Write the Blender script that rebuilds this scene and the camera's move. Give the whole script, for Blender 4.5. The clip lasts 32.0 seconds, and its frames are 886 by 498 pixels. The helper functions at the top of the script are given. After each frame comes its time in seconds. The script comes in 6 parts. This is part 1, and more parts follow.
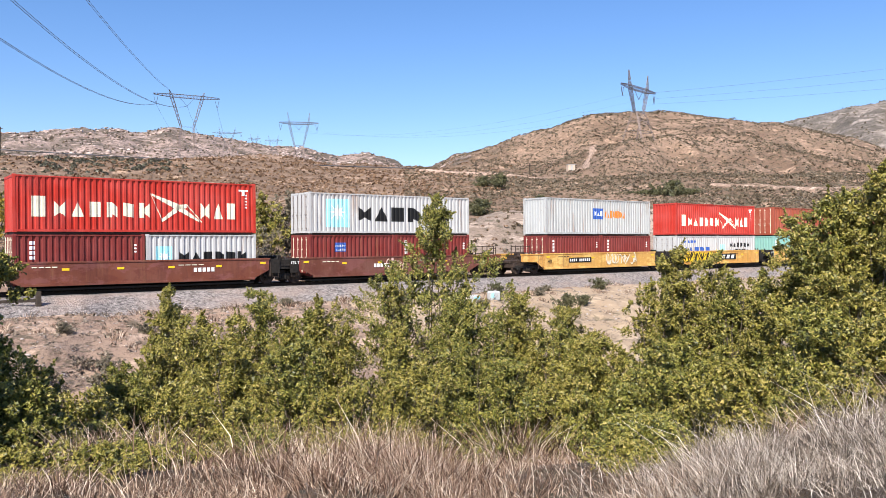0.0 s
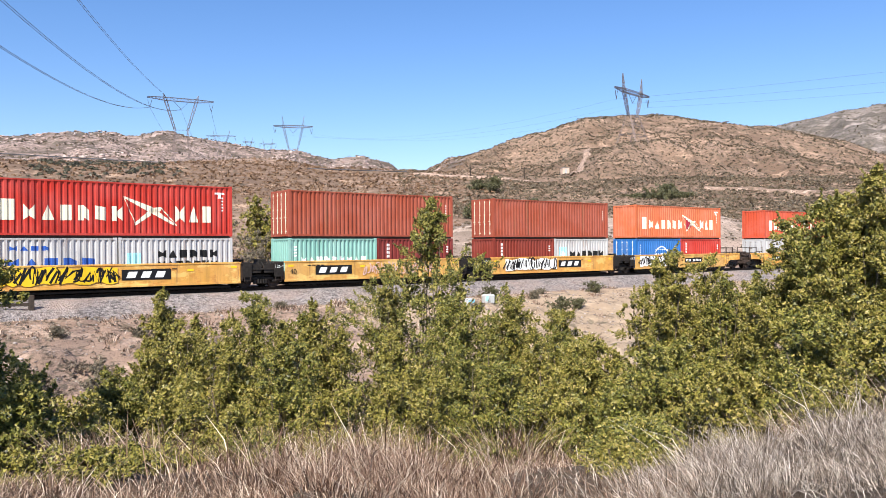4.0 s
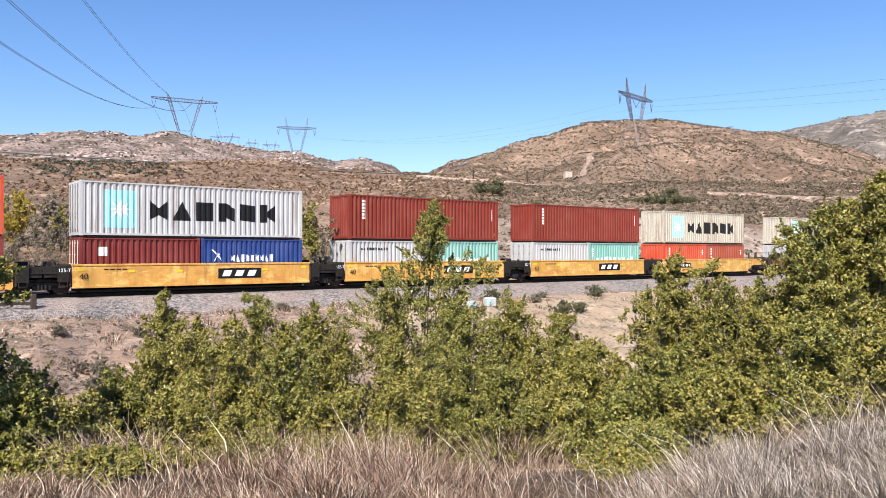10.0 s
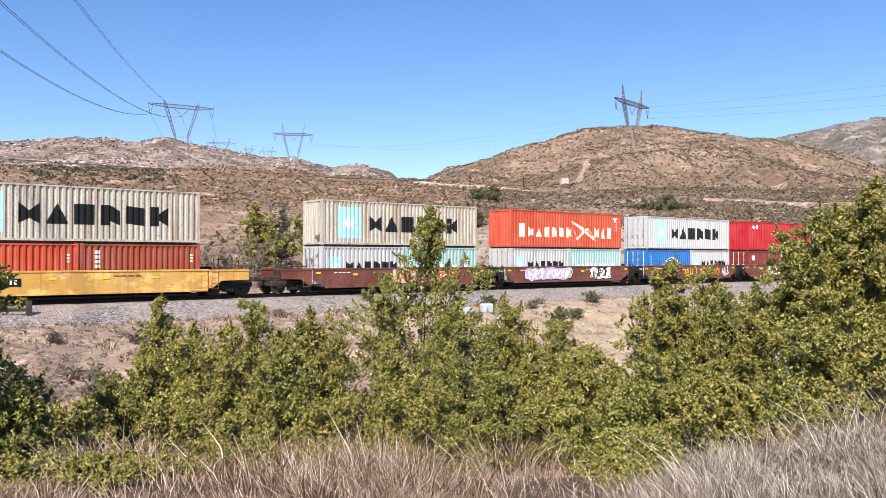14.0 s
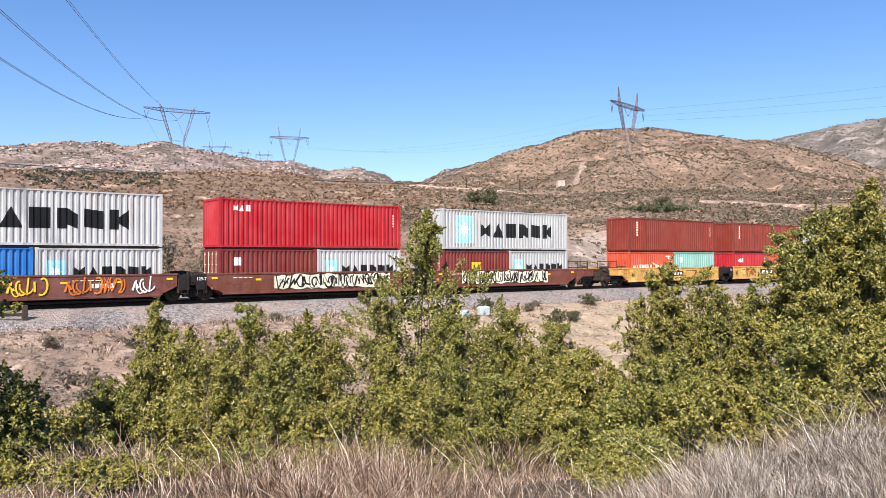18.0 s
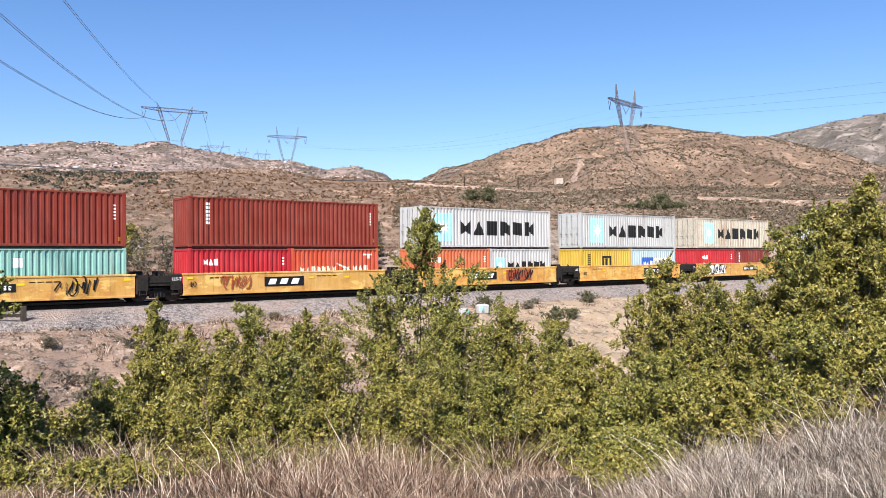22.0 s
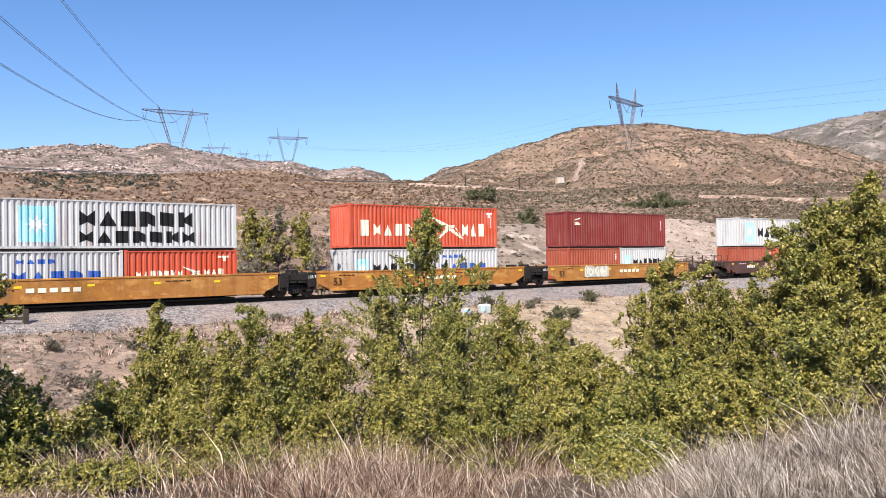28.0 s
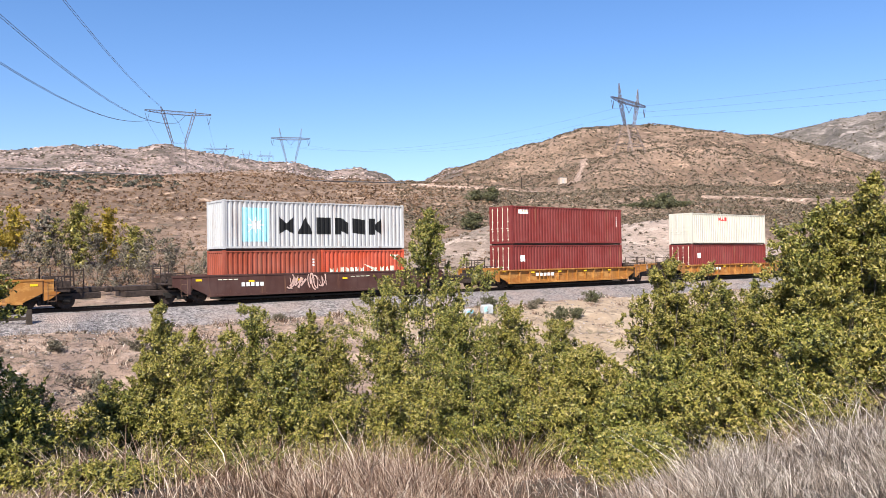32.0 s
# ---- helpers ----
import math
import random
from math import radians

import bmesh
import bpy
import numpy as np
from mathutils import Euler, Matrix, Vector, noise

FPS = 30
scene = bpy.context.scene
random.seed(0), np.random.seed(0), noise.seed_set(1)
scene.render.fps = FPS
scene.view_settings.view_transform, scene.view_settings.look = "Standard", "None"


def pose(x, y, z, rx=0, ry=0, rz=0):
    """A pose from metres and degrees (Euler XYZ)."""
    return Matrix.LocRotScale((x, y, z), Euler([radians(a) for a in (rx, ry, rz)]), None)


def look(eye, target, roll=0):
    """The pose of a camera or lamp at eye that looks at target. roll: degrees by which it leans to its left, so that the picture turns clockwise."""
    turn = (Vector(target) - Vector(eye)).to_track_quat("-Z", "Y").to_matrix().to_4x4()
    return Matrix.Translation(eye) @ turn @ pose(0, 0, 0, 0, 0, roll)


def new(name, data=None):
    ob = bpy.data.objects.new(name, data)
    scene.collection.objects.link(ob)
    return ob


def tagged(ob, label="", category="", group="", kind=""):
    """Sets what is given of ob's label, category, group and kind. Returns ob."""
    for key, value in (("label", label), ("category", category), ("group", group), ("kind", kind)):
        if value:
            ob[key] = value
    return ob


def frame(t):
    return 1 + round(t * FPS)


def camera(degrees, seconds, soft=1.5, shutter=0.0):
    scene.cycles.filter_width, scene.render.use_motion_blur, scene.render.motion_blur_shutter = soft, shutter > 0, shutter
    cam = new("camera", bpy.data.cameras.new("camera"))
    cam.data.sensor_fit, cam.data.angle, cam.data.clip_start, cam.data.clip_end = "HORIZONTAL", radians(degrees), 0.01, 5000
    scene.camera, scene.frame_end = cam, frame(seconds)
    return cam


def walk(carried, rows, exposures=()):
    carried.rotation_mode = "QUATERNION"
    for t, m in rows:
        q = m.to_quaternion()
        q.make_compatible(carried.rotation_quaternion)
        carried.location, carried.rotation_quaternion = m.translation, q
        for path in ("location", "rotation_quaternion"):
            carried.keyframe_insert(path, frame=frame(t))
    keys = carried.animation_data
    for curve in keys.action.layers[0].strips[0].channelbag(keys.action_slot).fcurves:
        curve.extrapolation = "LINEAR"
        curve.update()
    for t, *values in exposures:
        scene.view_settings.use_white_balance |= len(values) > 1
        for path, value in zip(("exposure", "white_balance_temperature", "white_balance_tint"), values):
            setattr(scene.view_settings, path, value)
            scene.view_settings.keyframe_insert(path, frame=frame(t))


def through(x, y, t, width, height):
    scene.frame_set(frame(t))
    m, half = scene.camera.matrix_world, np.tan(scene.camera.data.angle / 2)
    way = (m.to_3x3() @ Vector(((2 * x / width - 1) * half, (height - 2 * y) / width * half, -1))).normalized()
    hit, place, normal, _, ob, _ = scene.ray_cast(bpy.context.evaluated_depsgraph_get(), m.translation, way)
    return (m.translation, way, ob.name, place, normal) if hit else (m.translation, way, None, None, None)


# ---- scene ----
# World: x to the right, y ahead of the tripod spot, z up, rail head at z = 0.
EYE_Z = 2.2
cam = camera(59.38, 32.0, 0.6)
walk(cam, [
    (0, pose(0, 0, EYE_Z, 89.672, 0.378, 0.182)), (0.5, pose(0, 0, EYE_Z, 89.664, 0.445, 0.147)), (1, pose(0, 0, EYE_Z, 89.651, 0.491, 0.109)),
    (1.5, pose(0, 0, EYE_Z, 89.650, 0.504, 0.046)), (2, pose(0, 0, EYE_Z, 89.672, 0.476, -0.024)), (2.5, pose(0, 0, EYE_Z, 89.722, 0.450, -0.092)),
    (3, pose(0, 0, EYE_Z, 89.786, 0.455, -0.142)), (3.5, pose(0, 0, EYE_Z, 89.853, 0.446, -0.199)), (5.5, pose(0, 0, EYE_Z, 90.020, 0.320, -0.238)),
    (6, pose(0, 0, EYE_Z, 90.001, 0.189, -0.170)), (6.5, pose(0, 0, EYE_Z, 89.939, 0.173, -0.052)), (7, pose(0, 0, EYE_Z, 89.879, 0.174, 0.009)),
    (7.5, pose(0, 0, EYE_Z, 89.876, 0.169, 0.017)), (8, pose(0, 0, EYE_Z, 89.879, 0.176, 0.022)), (8.5, pose(0, 0, EYE_Z, 89.935, 0.157, 0.019)),
    (9, pose(0, 0, EYE_Z, 89.980, 0.057, -0.000)), (9.5, pose(0, 0, EYE_Z, 90.040, -0.012, -0.025)), (10, pose(0, 0, EYE_Z, 90.119, -0.106, -0.060)),
    (10.5, pose(0, 0, EYE_Z, 90.185, -0.067, -0.069)), (11, pose(0, 0, EYE_Z, 90.248, -0.071, -0.075)), (11.5, pose(0, 0, EYE_Z, 90.273, -0.081, -0.097)),
    (12, pose(0, 0, EYE_Z, 90.318, -0.087, -0.119)), (12.5, pose(0, 0, EYE_Z, 90.342, -0.094, -0.140)), (13, pose(0, 0, EYE_Z, 90.405, -0.085, -0.189)),
    (13.5, pose(0, 0, EYE_Z, 90.512, -0.099, -0.247)), (14, pose(0, 0, EYE_Z, 90.574, -0.089, -0.307)), (14.5, pose(0, 0, EYE_Z, 90.617, -0.114, -0.370)),
    (16.5, pose(0, 0, EYE_Z, 90.719, -0.030, -0.579)), (17, pose(0, 0, EYE_Z, 90.748, 0.072, -0.574)), (17.5, pose(0, 0, EYE_Z, 90.783, 0.056, -0.585)),
    (18, pose(0, 0, EYE_Z, 90.793, 0.132, -0.551)), (18.5, pose(0, 0, EYE_Z, 90.763, 0.189, -0.513)), (19, pose(0, 0, EYE_Z, 90.669, 0.269, -0.466)),
    (19.5, pose(0, 0, EYE_Z, 90.557, 0.244, -0.438)), (20, pose(0, 0, EYE_Z, 90.446, 0.212, -0.392)), (20.5, pose(0, 0, EYE_Z, 90.400, 0.307, -0.363)),
    (21, pose(0, 0, EYE_Z, 90.415, 0.310, -0.423)), (21.5, pose(0, 0, EYE_Z, 90.523, 0.361, -0.534)), (22, pose(0, 0, EYE_Z, 90.664, 0.475, -0.651)),
    (22.5, pose(0, 0, EYE_Z, 90.797, 0.462, -0.747)), (23, pose(0, 0, EYE_Z, 90.867, 0.473, -0.799)), (23.5, pose(0, 0, EYE_Z, 90.929, 0.470, -0.791)),
    (24, pose(0, 0, EYE_Z, 90.967, 0.541, -0.729)), (24.5, pose(0, 0, EYE_Z, 90.966, 0.601, -0.661)), (25, pose(0, 0, EYE_Z, 90.984, 0.672, -0.613)),
    (25.5, pose(0, 0, EYE_Z, 90.979, 0.823, -0.526)), (27.5, pose(0, 0, EYE_Z, 90.680, 0.883, -0.470)), (28, pose(0, 0, EYE_Z, 90.665, 0.864, -0.532)),
    (28.5, pose(0, 0, EYE_Z, 90.711, 0.883, -0.560)), (29, pose(0, 0, EYE_Z, 90.791, 0.834, -0.598)), (29.5, pose(0, 0, EYE_Z, 90.854, 0.833, -0.599)),
    (30, pose(0, 0, EYE_Z, 90.872, 0.866, -0.543)), (30.5, pose(0, 0, EYE_Z, 90.805, 0.874, -0.486)), (31, pose(0, 0, EYE_Z, 90.731, 0.807, -0.440)),
    (31.5, pose(0, 0, EYE_Z, 90.690, 0.896, -0.378)), (32, pose(0, 0, EYE_Z, 90.712, 0.865, -0.358)),
])

# ---- daylight: midday sun from behind the camera, a little to its left, clear sky ----
SUN_AZ, SUN_EL = radians(197.0), radians(45.0)
TO_SUN = Vector((math.sin(SUN_AZ) * math.cos(SUN_EL), math.cos(SUN_AZ) * math.cos(SUN_EL), math.sin(SUN_EL)))
world = bpy.data.worlds.new("sky")
scene.world = world
world.use_nodes = True
wn = world.node_tree.nodes
sky = wn.new("ShaderNodeTexSky")
sky.sky_type, sky.sun_disc = "NISHITA", False
sky.sun_elevation, sky.sun_rotation = SUN_EL, SUN_AZ
sky.air_density, sky.dust_density, sky.ozone_density = 1.0, 0.4, 2.5
wn["Background"].inputs["Strength"].default_value = 0.129
deep = wn.new("ShaderNodeHueSaturation")
deep.inputs["Saturation"].default_value = 1.20
world.node_tree.links.new(sky.outputs[0], deep.inputs["Color"])
tint = wn.new("ShaderNodeMix")
tint.data_type, tint.blend_type = "RGBA", "MULTIPLY"
tint.inputs[0].default_value, tint.inputs[7].default_value = 1.0, (1.0, 0.99, 1.14, 1)
world.node_tree.links.new(deep.outputs[0], tint.inputs[6])
world.node_tree.links.new(tint.outputs[2], wn["Background"].inputs["Color"])
sun = new("sun", bpy.data.lights.new("sun", "SUN"))
sun.data.energy, sun.data.angle, sun.data.color = 7.6, radians(0.53), (1.0, 0.955, 0.86)
sun.matrix_world = look(TO_SUN * 100, (0, 0, 0))
scene.view_settings.exposure = 0.27

# ---- materials ----
def nodes_of(name):
    m = bpy.data.materials.new(name)
    m.use_nodes = True
    return m, m.node_tree.nodes, m.node_tree.links, m.node_tree.nodes["Principled BSDF"]


def noise_node(n, l, scale, detail=4.0, rough=0.6, space="Object", stretch=None, own=False):
    co = n.new("ShaderNodeTexCoord")
    out = co.outputs[space]
    if own:                                   # each object gets its own part of the pattern
        info, far = n.new("ShaderNodeObjectInfo"), n.new("ShaderNodeVectorMath")
        far.operation = "MULTIPLY_ADD"
        l.new(info.outputs["Random"], far.inputs[0])
        far.inputs[1].default_value = (61, 37, 23)
        l.new(out, far.inputs[2])
        out = far.outputs[0]
    if stretch:
        mp = n.new("ShaderNodeMapping")
        mp.inputs["Scale"].default_value = stretch
        l.new(out, mp.inputs["Vector"])
        out = mp.outputs[0]
    t = n.new("ShaderNodeTexNoise")
    t.inputs["Scale"].default_value, t.inputs["Detail"].default_value, t.inputs["Roughness"].default_value = scale, detail, rough
    l.new(out, t.inputs["Vector"])
    return t.outputs["Fac"]


def ramp(n, l, fac, stops):
    r = n.new("ShaderNodeValToRGB")
    el = r.color_ramp.elements
    while len(el) < len(stops):
        el.new(0.5)
    for e, (p, c) in zip(el, stops):
        e.position, e.color = p, (*c, 1) if len(c) == 3 else c
    l.new(fac, r.inputs[0])
    return r.outputs[0]


def mixed(n, l, fac, a, b, how="MIX"):
    m = n.new("ShaderNodeMix")
    m.data_type, m.blend_type = "RGBA", how
    for sock, v in ((m.inputs[0], fac), (m.inputs[6], a), (m.inputs[7], b)):
        if hasattr(v, "is_linked"):
            l.new(v, sock)
        elif isinstance(v, tuple):
            sock.default_value = (*v, 1)
        else:
            sock.default_value = v
    return m.outputs[2]


def bumped(n, l, bsdf, fac, strength, dist):
    b = n.new("ShaderNodeBump")
    b.inputs["Strength"].default_value, b.inputs["Distance"].default_value = strength, dist
    l.new(fac, b.inputs["Height"])
    l.new(b.outputs[0], bsdf.inputs["Normal"])


def scaled(c, k):
    return tuple(min(1, v * k) for v in c)


def paint(name, c, rust=0.35, fade=0.25, rough=0.55, patch=0.0):
    """Weathered steel paint: faded patches, rain streaks down the sheet, rust runs and specks."""
    m, n, l, b = nodes_of(name)
    big = noise_node(n, l, 0.7, 4, 0.6, own=True)
    streak = noise_node(n, l, 1.0, 6, 0.7, stretch=(2.4, 2.4, 0.28), own=True)
    run = noise_node(n, l, 1.3, 7, 0.75, stretch=(2.0, 2.0, 0.13), own=True)
    speck = noise_node(n, l, 9.0, 6, 0.7, own=True)
    pale = tuple(v + (0.62 - v) * fade * 0.55 for v in c)
    col = mixed(n, l, ramp(n, l, big, [(0.35, (0, 0, 0)), (0.7, (1, 1, 1))]), scaled(c, 0.76), scaled(pale, 0.84))
    if patch:
        info = n.new("ShaderNodeObjectInfo")
        col = mixed(n, l, ramp(n, l, info.outputs["Random"], [(0.0, (0, 0, 0)), (1.0, (0.75, 0.75, 0.75))]), col, (c[0] * 0.97, c[1] * 0.80, c[2] * 0.6))
        blot = noise_node(n, l, 1.1, 5, 0.7, stretch=(1, 1, 1.6), own=True)
        col = mixed(n, l, ramp(n, l, blot, [(0.52, (0, 0, 0)), (0.60, (patch, patch, patch))]), col, (c[0] * 0.62, c[1] * 0.45, c[2] * 0.5))
        chalk = noise_node(n, l, 0.8, 6, 0.7, stretch=(1, 1, 2.2), own=True)
        col = mixed(n, l, ramp(n, l, chalk, [(0.53, (0, 0, 0)), (0.58, (patch, patch, patch))]), col, (min(c[0] * 1.3, 0.8), min(c[1] * 1.5, 0.6), min(c[2] * 2.2, 0.3)))
    col = mixed(n, l, ramp(n, l, streak, [(0.50, (0, 0, 0)), (0.64, (0.5, 0.5, 0.5))]), col, scaled(c, 0.55))
    col = mixed(n, l, ramp(n, l, run, [(0.62 - rust * 0.12, (0, 0, 0)), (0.72 - rust * 0.10, (0.6, 0.6, 0.6))]), col, (0.20, 0.10, 0.055))
    rusty = ramp(n, l, speck, [(0.74 - rust * 0.2, (0, 0, 0)), (0.80 - rust * 0.12, (0.8, 0.8, 0.8))])
    col = mixed(n, l, rusty, col, (0.13, 0.055, 0.025))
    l.new(col, b.inputs["Base Color"])
    b.inputs["Roughness"].default_value = rough
    b.inputs["Specular IOR Level"].default_value = 0.25
    bumped(n, l, b, speck, 0.15, 0.004)
    return m


def plain(name, c, rough=0.6, metal=0.0, vary=0.3, scale=6.0):
    m, n, l, b = nodes_of(name)
    f = noise_node(n, l, scale, 5, 0.65)
    l.new(ramp(n, l, f, [(0.3, scaled(c, 1 - vary)), (0.7, scaled(c, 1 + vary))]), b.inputs["Base Color"])
    b.inputs["Roughness"].default_value, b.inputs["Metallic"].default_value = rough, metal
    b.inputs["Specular IOR Level"].default_value = 0.25
    bumped(n, l, b, f, 0.25, 0.01)
    return m


PAINTS = {}


for key, c, rust, fade in (
        ("red", (0.52, 0.035, 0.022), 0.15, 0.12), ("orange red", (0.60, 0.085, 0.035), 0.2, 0.15),
        ("orange", (0.66, 0.16, 0.06), 0.25, 0.2), ("maroon", (0.21, 0.028, 0.024), 0.4, 0.08),
        ("rust", (0.36, 0.075, 0.038), 0.4, 0.12), ("crimson", (0.48, 0.015, 0.025), 0.1, 0.1),
        ("dark rust", (0.235, 0.034, 0.020), 0.35, 0.06), ("white", (0.56, 0.555, 0.56), 0.60, 0.1),
        ("cream", (0.56, 0.51, 0.425), 0.95, 0.1), ("pale grey", (0.50, 0.51, 0.515), 0.65, 0.1),
        ("ivory", (0.66, 0.62, 0.53), 0.15, 0.05), ("teal", (0.24, 0.50, 0.44), 0.3, 0.3), ("pale teal", (0.38, 0.56, 0.53), 0.3, 0.25),
        ("blue", (0.015, 0.16, 0.50), 0.2, 0.12), ("navy", (0.02, 0.055, 0.24), 0.2, 0.1),
        ("yellow", (0.62, 0.40, 0.05), 0.3, 0.15), ("pale blue", (0.46, 0.58, 0.63), 0.4, 0.2)):
    PAINTS[key] = paint("container paint " + key, c, rust, fade)
CAR_YELLOW = paint("car paint yellow", (0.68, 0.375, 0.088), 0.5, 0.2, 0.55, 0.5)
CAR_OCHRE = paint("car paint ochre", (0.40, 0.175, 0.035), 0.5, 0.12, 0.55, 0.6)
CAR_BROWN = paint("car paint brown", (0.165, 0.054, 0.036), 0.45, 0.14, 0.55, 0.5)
CAR_FADED = paint("car paint dark brown", (0.085, 0.034, 0.026), 0.4, 0.08)
CAR_BLACK = plain("grimy black steel", (0.017, 0.014, 0.012), 0.65, 0.0, 0.5)
CAR_DARK = plain("dark brown steel", (0.044, 0.030, 0.024), 0.65, 0.0, 0.5)
RUST_STEEL = plain("rusty brown steel", (0.15, 0.085, 0.058), 0.75, 0.0, 0.6, 9.0)
STEEL = plain("worn steel", (0.30, 0.27, 0.25), 0.35, 0.8, 0.3)
RAIL_STEEL = plain("rusty rail steel", (0.032, 0.021, 0.016), 0.5, 0.5, 0.3)
GALV = plain("galvanised lattice steel", (0.15, 0.14, 0.155), 0.6, 0.3, 0.2)
HUT_WALL = plain("pinkish plaster", (0.52, 0.39, 0.31), 0.9, 0.0, 0.12, 1.5)
# paler than GALV: sunlight on the pylon legs is put into the colour
GALV_SUNLIT = plain("sunlit lattice steel", (0.27, 0.21, 0.19), 0.7, 0.1, 0.25)
CABLE = plain("aluminium cable", (0.10, 0.10, 0.11), 0.5, 0.4, 0.1)
TIMBER = plain("dark sleeper timber", (0.06, 0.047, 0.038), 0.9, 0.0, 0.4)
WOOD_POST = plain("dark weathered post timber", (0.05, 0.038, 0.03), 0.9, 0.0, 0.4)
MARK = {k: plain("marking " + k, c, 0.55, 0.0, 0.08, 3.0) for k, c in (
    ("white", (0.80, 0.80, 0.78)), ("black", (0.009, 0.009, 0.010)), ("sky", (0.33, 0.66, 0.72)), ("blue", (0.03, 0.09, 0.35)),
    ("yellow", (0.75, 0.48, 0.02)), ("orange", (0.65, 0.18, 0.03)), ("maroon", (0.30, 0.02, 0.04)), ("lilac", (0.45, 0.36, 0.52)),
    ("pink", (0.62, 0.42, 0.36)), ("lime", (0.55, 0.62, 0.30)), ("rust", (0.30, 0.07, 0.03)), ("grey", (0.42, 0.40, 0.36)), ("red", (0.60, 0.03, 0.03)), ("cream", (0.70, 0.66, 0.52)))}


def leaf_mat(name, cols, through=0.3):
    m, n, l, b = nodes_of(name)
    geo = n.new("ShaderNodeNewGeometry")
    col = ramp(n, l, geo.outputs["Random Per Island"], cols)
    l.new(col, b.inputs["Base Color"])
    b.inputs["Roughness"].default_value = 0.45
    b.inputs["Specular IOR Level"].default_value = 0.30
    tr = n.new("ShaderNodeBsdfTranslucent")
    l.new(col, tr.inputs["Color"])
    mx = n.new("ShaderNodeMixShader")
    mx.inputs[0].default_value = through
    l.new(b.outputs[0], mx.inputs[1])
    l.new(tr.outputs[0], mx.inputs[2])
    l.new(mx.outputs[0], n["Material Output"].inputs["Surface"])
    return m


LEAF = leaf_mat("shrub leaf", [(0.0, (0.047, 0.049, 0.010)), (0.35, (0.154, 0.143, 0.025)), (0.75, (0.271, 0.227, 0.048)), (1.0, (0.360, 0.276, 0.093))], 0.0)
LEAF_DARK = leaf_mat("darker shrub leaf", [(0.0, (0.036, 0.040, 0.011)), (0.4, (0.124, 0.126, 0.023)), (0.8, (0.243, 0.217, 0.045)), (1.0, (0.354, 0.275, 0.088))], 0.0)
LEAF_FAR = leaf_mat("dark hillside leaf", [(0.0, (0.030, 0.030, 0.020)), (0.5, (0.066, 0.060, 0.038)), (1.0, (0.12, 0.105, 0.068))], 0.0)
LEAF_AUTUMN = leaf_mat("autumn leaf", [(0.0, (0.14, 0.12, 0.02)), (0.5, (0.36, 0.26, 0.032)), (1.0, (0.48, 0.33, 0.06))])
LEAF_OLIVE = leaf_mat("olive leaf", [(0.0, (0.034, 0.038, 0.018)), (0.5, (0.080, 0.080, 0.036)), (1.0, (0.155, 0.140, 0.066))], 0.0)
LEAF_GOLD = leaf_mat("golden autumn leaf", [(0.0, (0.20, 0.15, 0.02)), (0.5, (0.46, 0.32, 0.03)), (1.0, (0.58, 0.41, 0.06))])
LEAF_GREY = leaf_mat("dusty brush leaf", [(0.0, (0.075, 0.064, 0.044)), (0.5, (0.155, 0.130, 0.088)), (1.0, (0.27, 0.22, 0.155))], 0.1)
GRASS = leaf_mat("dry grass blade", [(0.0, (0.037, 0.020, 0.012)), (0.48, (0.132, 0.073, 0.048)), (0.78, (0.374, 0.248, 0.174)), (1.0, (0.810, 0.678, 0.546))], 0.05)
TWIG = leaf_mat("bare grey twig", [(0.0, (0.037, 0.026, 0.018)), (0.46, (0.125, 0.092, 0.070)), (0.75, (0.41, 0.33, 0.265)), (1.0, (0.86, 0.76, 0.67))], 0.0)
BARK = plain("shrub bark", (0.13, 0.10, 0.075), 0.9, 0.0, 0.35, 14)
HILL_SHRUB = leaf_mat("grey-green chaparral", [(0.0, (0.058, 0.047, 0.030)), (0.3, (0.091, 0.071, 0.044)), (0.65, (0.137, 0.100, 0.064)), (1.0, (0.190, 0.141, 0.094))], 0.0)
BROWN_SHRUB = leaf_mat("brown chaparral", [(0.0, (0.085, 0.051, 0.029)), (0.3, (0.134, 0.076, 0.042)), (0.65, (0.191, 0.111, 0.063)), (1.0, (0.257, 0.162, 0.096))], 0.0)

# ---- numeric helpers ----
TURN = radians(37.2)
U = Vector((math.cos(TURN), math.sin(TURN), 0))
N = Vector((-math.sin(TURN), math.cos(TURN), 0))
NEAR = 41.6          # from the camera to the near faces of the train
RNG = np.random.RandomState(7)
TABLE = RNG.rand(256, 256)


def vnoise(x, y):
    xi, yi = np.floor(x).astype(int), np.floor(y).astype(int)
    fx, fy = x - xi, y - yi
    fx, fy = fx * fx * (3 - 2 * fx), fy * fy * (3 - 2 * fy)
    a, b = TABLE[xi & 255, yi & 255], TABLE[(xi + 1) & 255, yi & 255]
    c, d = TABLE[xi & 255, (yi + 1) & 255], TABLE[(xi + 1) & 255, (yi + 1) & 255]
    return (a * (1 - fx) + b * fx) * (1 - fy) + (c * (1 - fx) + d * fx) * fy - 0.5


def fbm(x, y, size, octaves=4, gain=0.5):
    out, amp, k = 0, 1.0, 1.0 / size
    for i in range(octaves):
        out, amp, k = out + amp * vnoise(x * k + 17.3 * i, y * k + 5.1 * i), amp * gain, k * 2.03
    return out


def smooth(v, a, b):
    t = np.clip((v - a) / (b - a), 0, 1)
    return t * t * (3 - 2 * t)


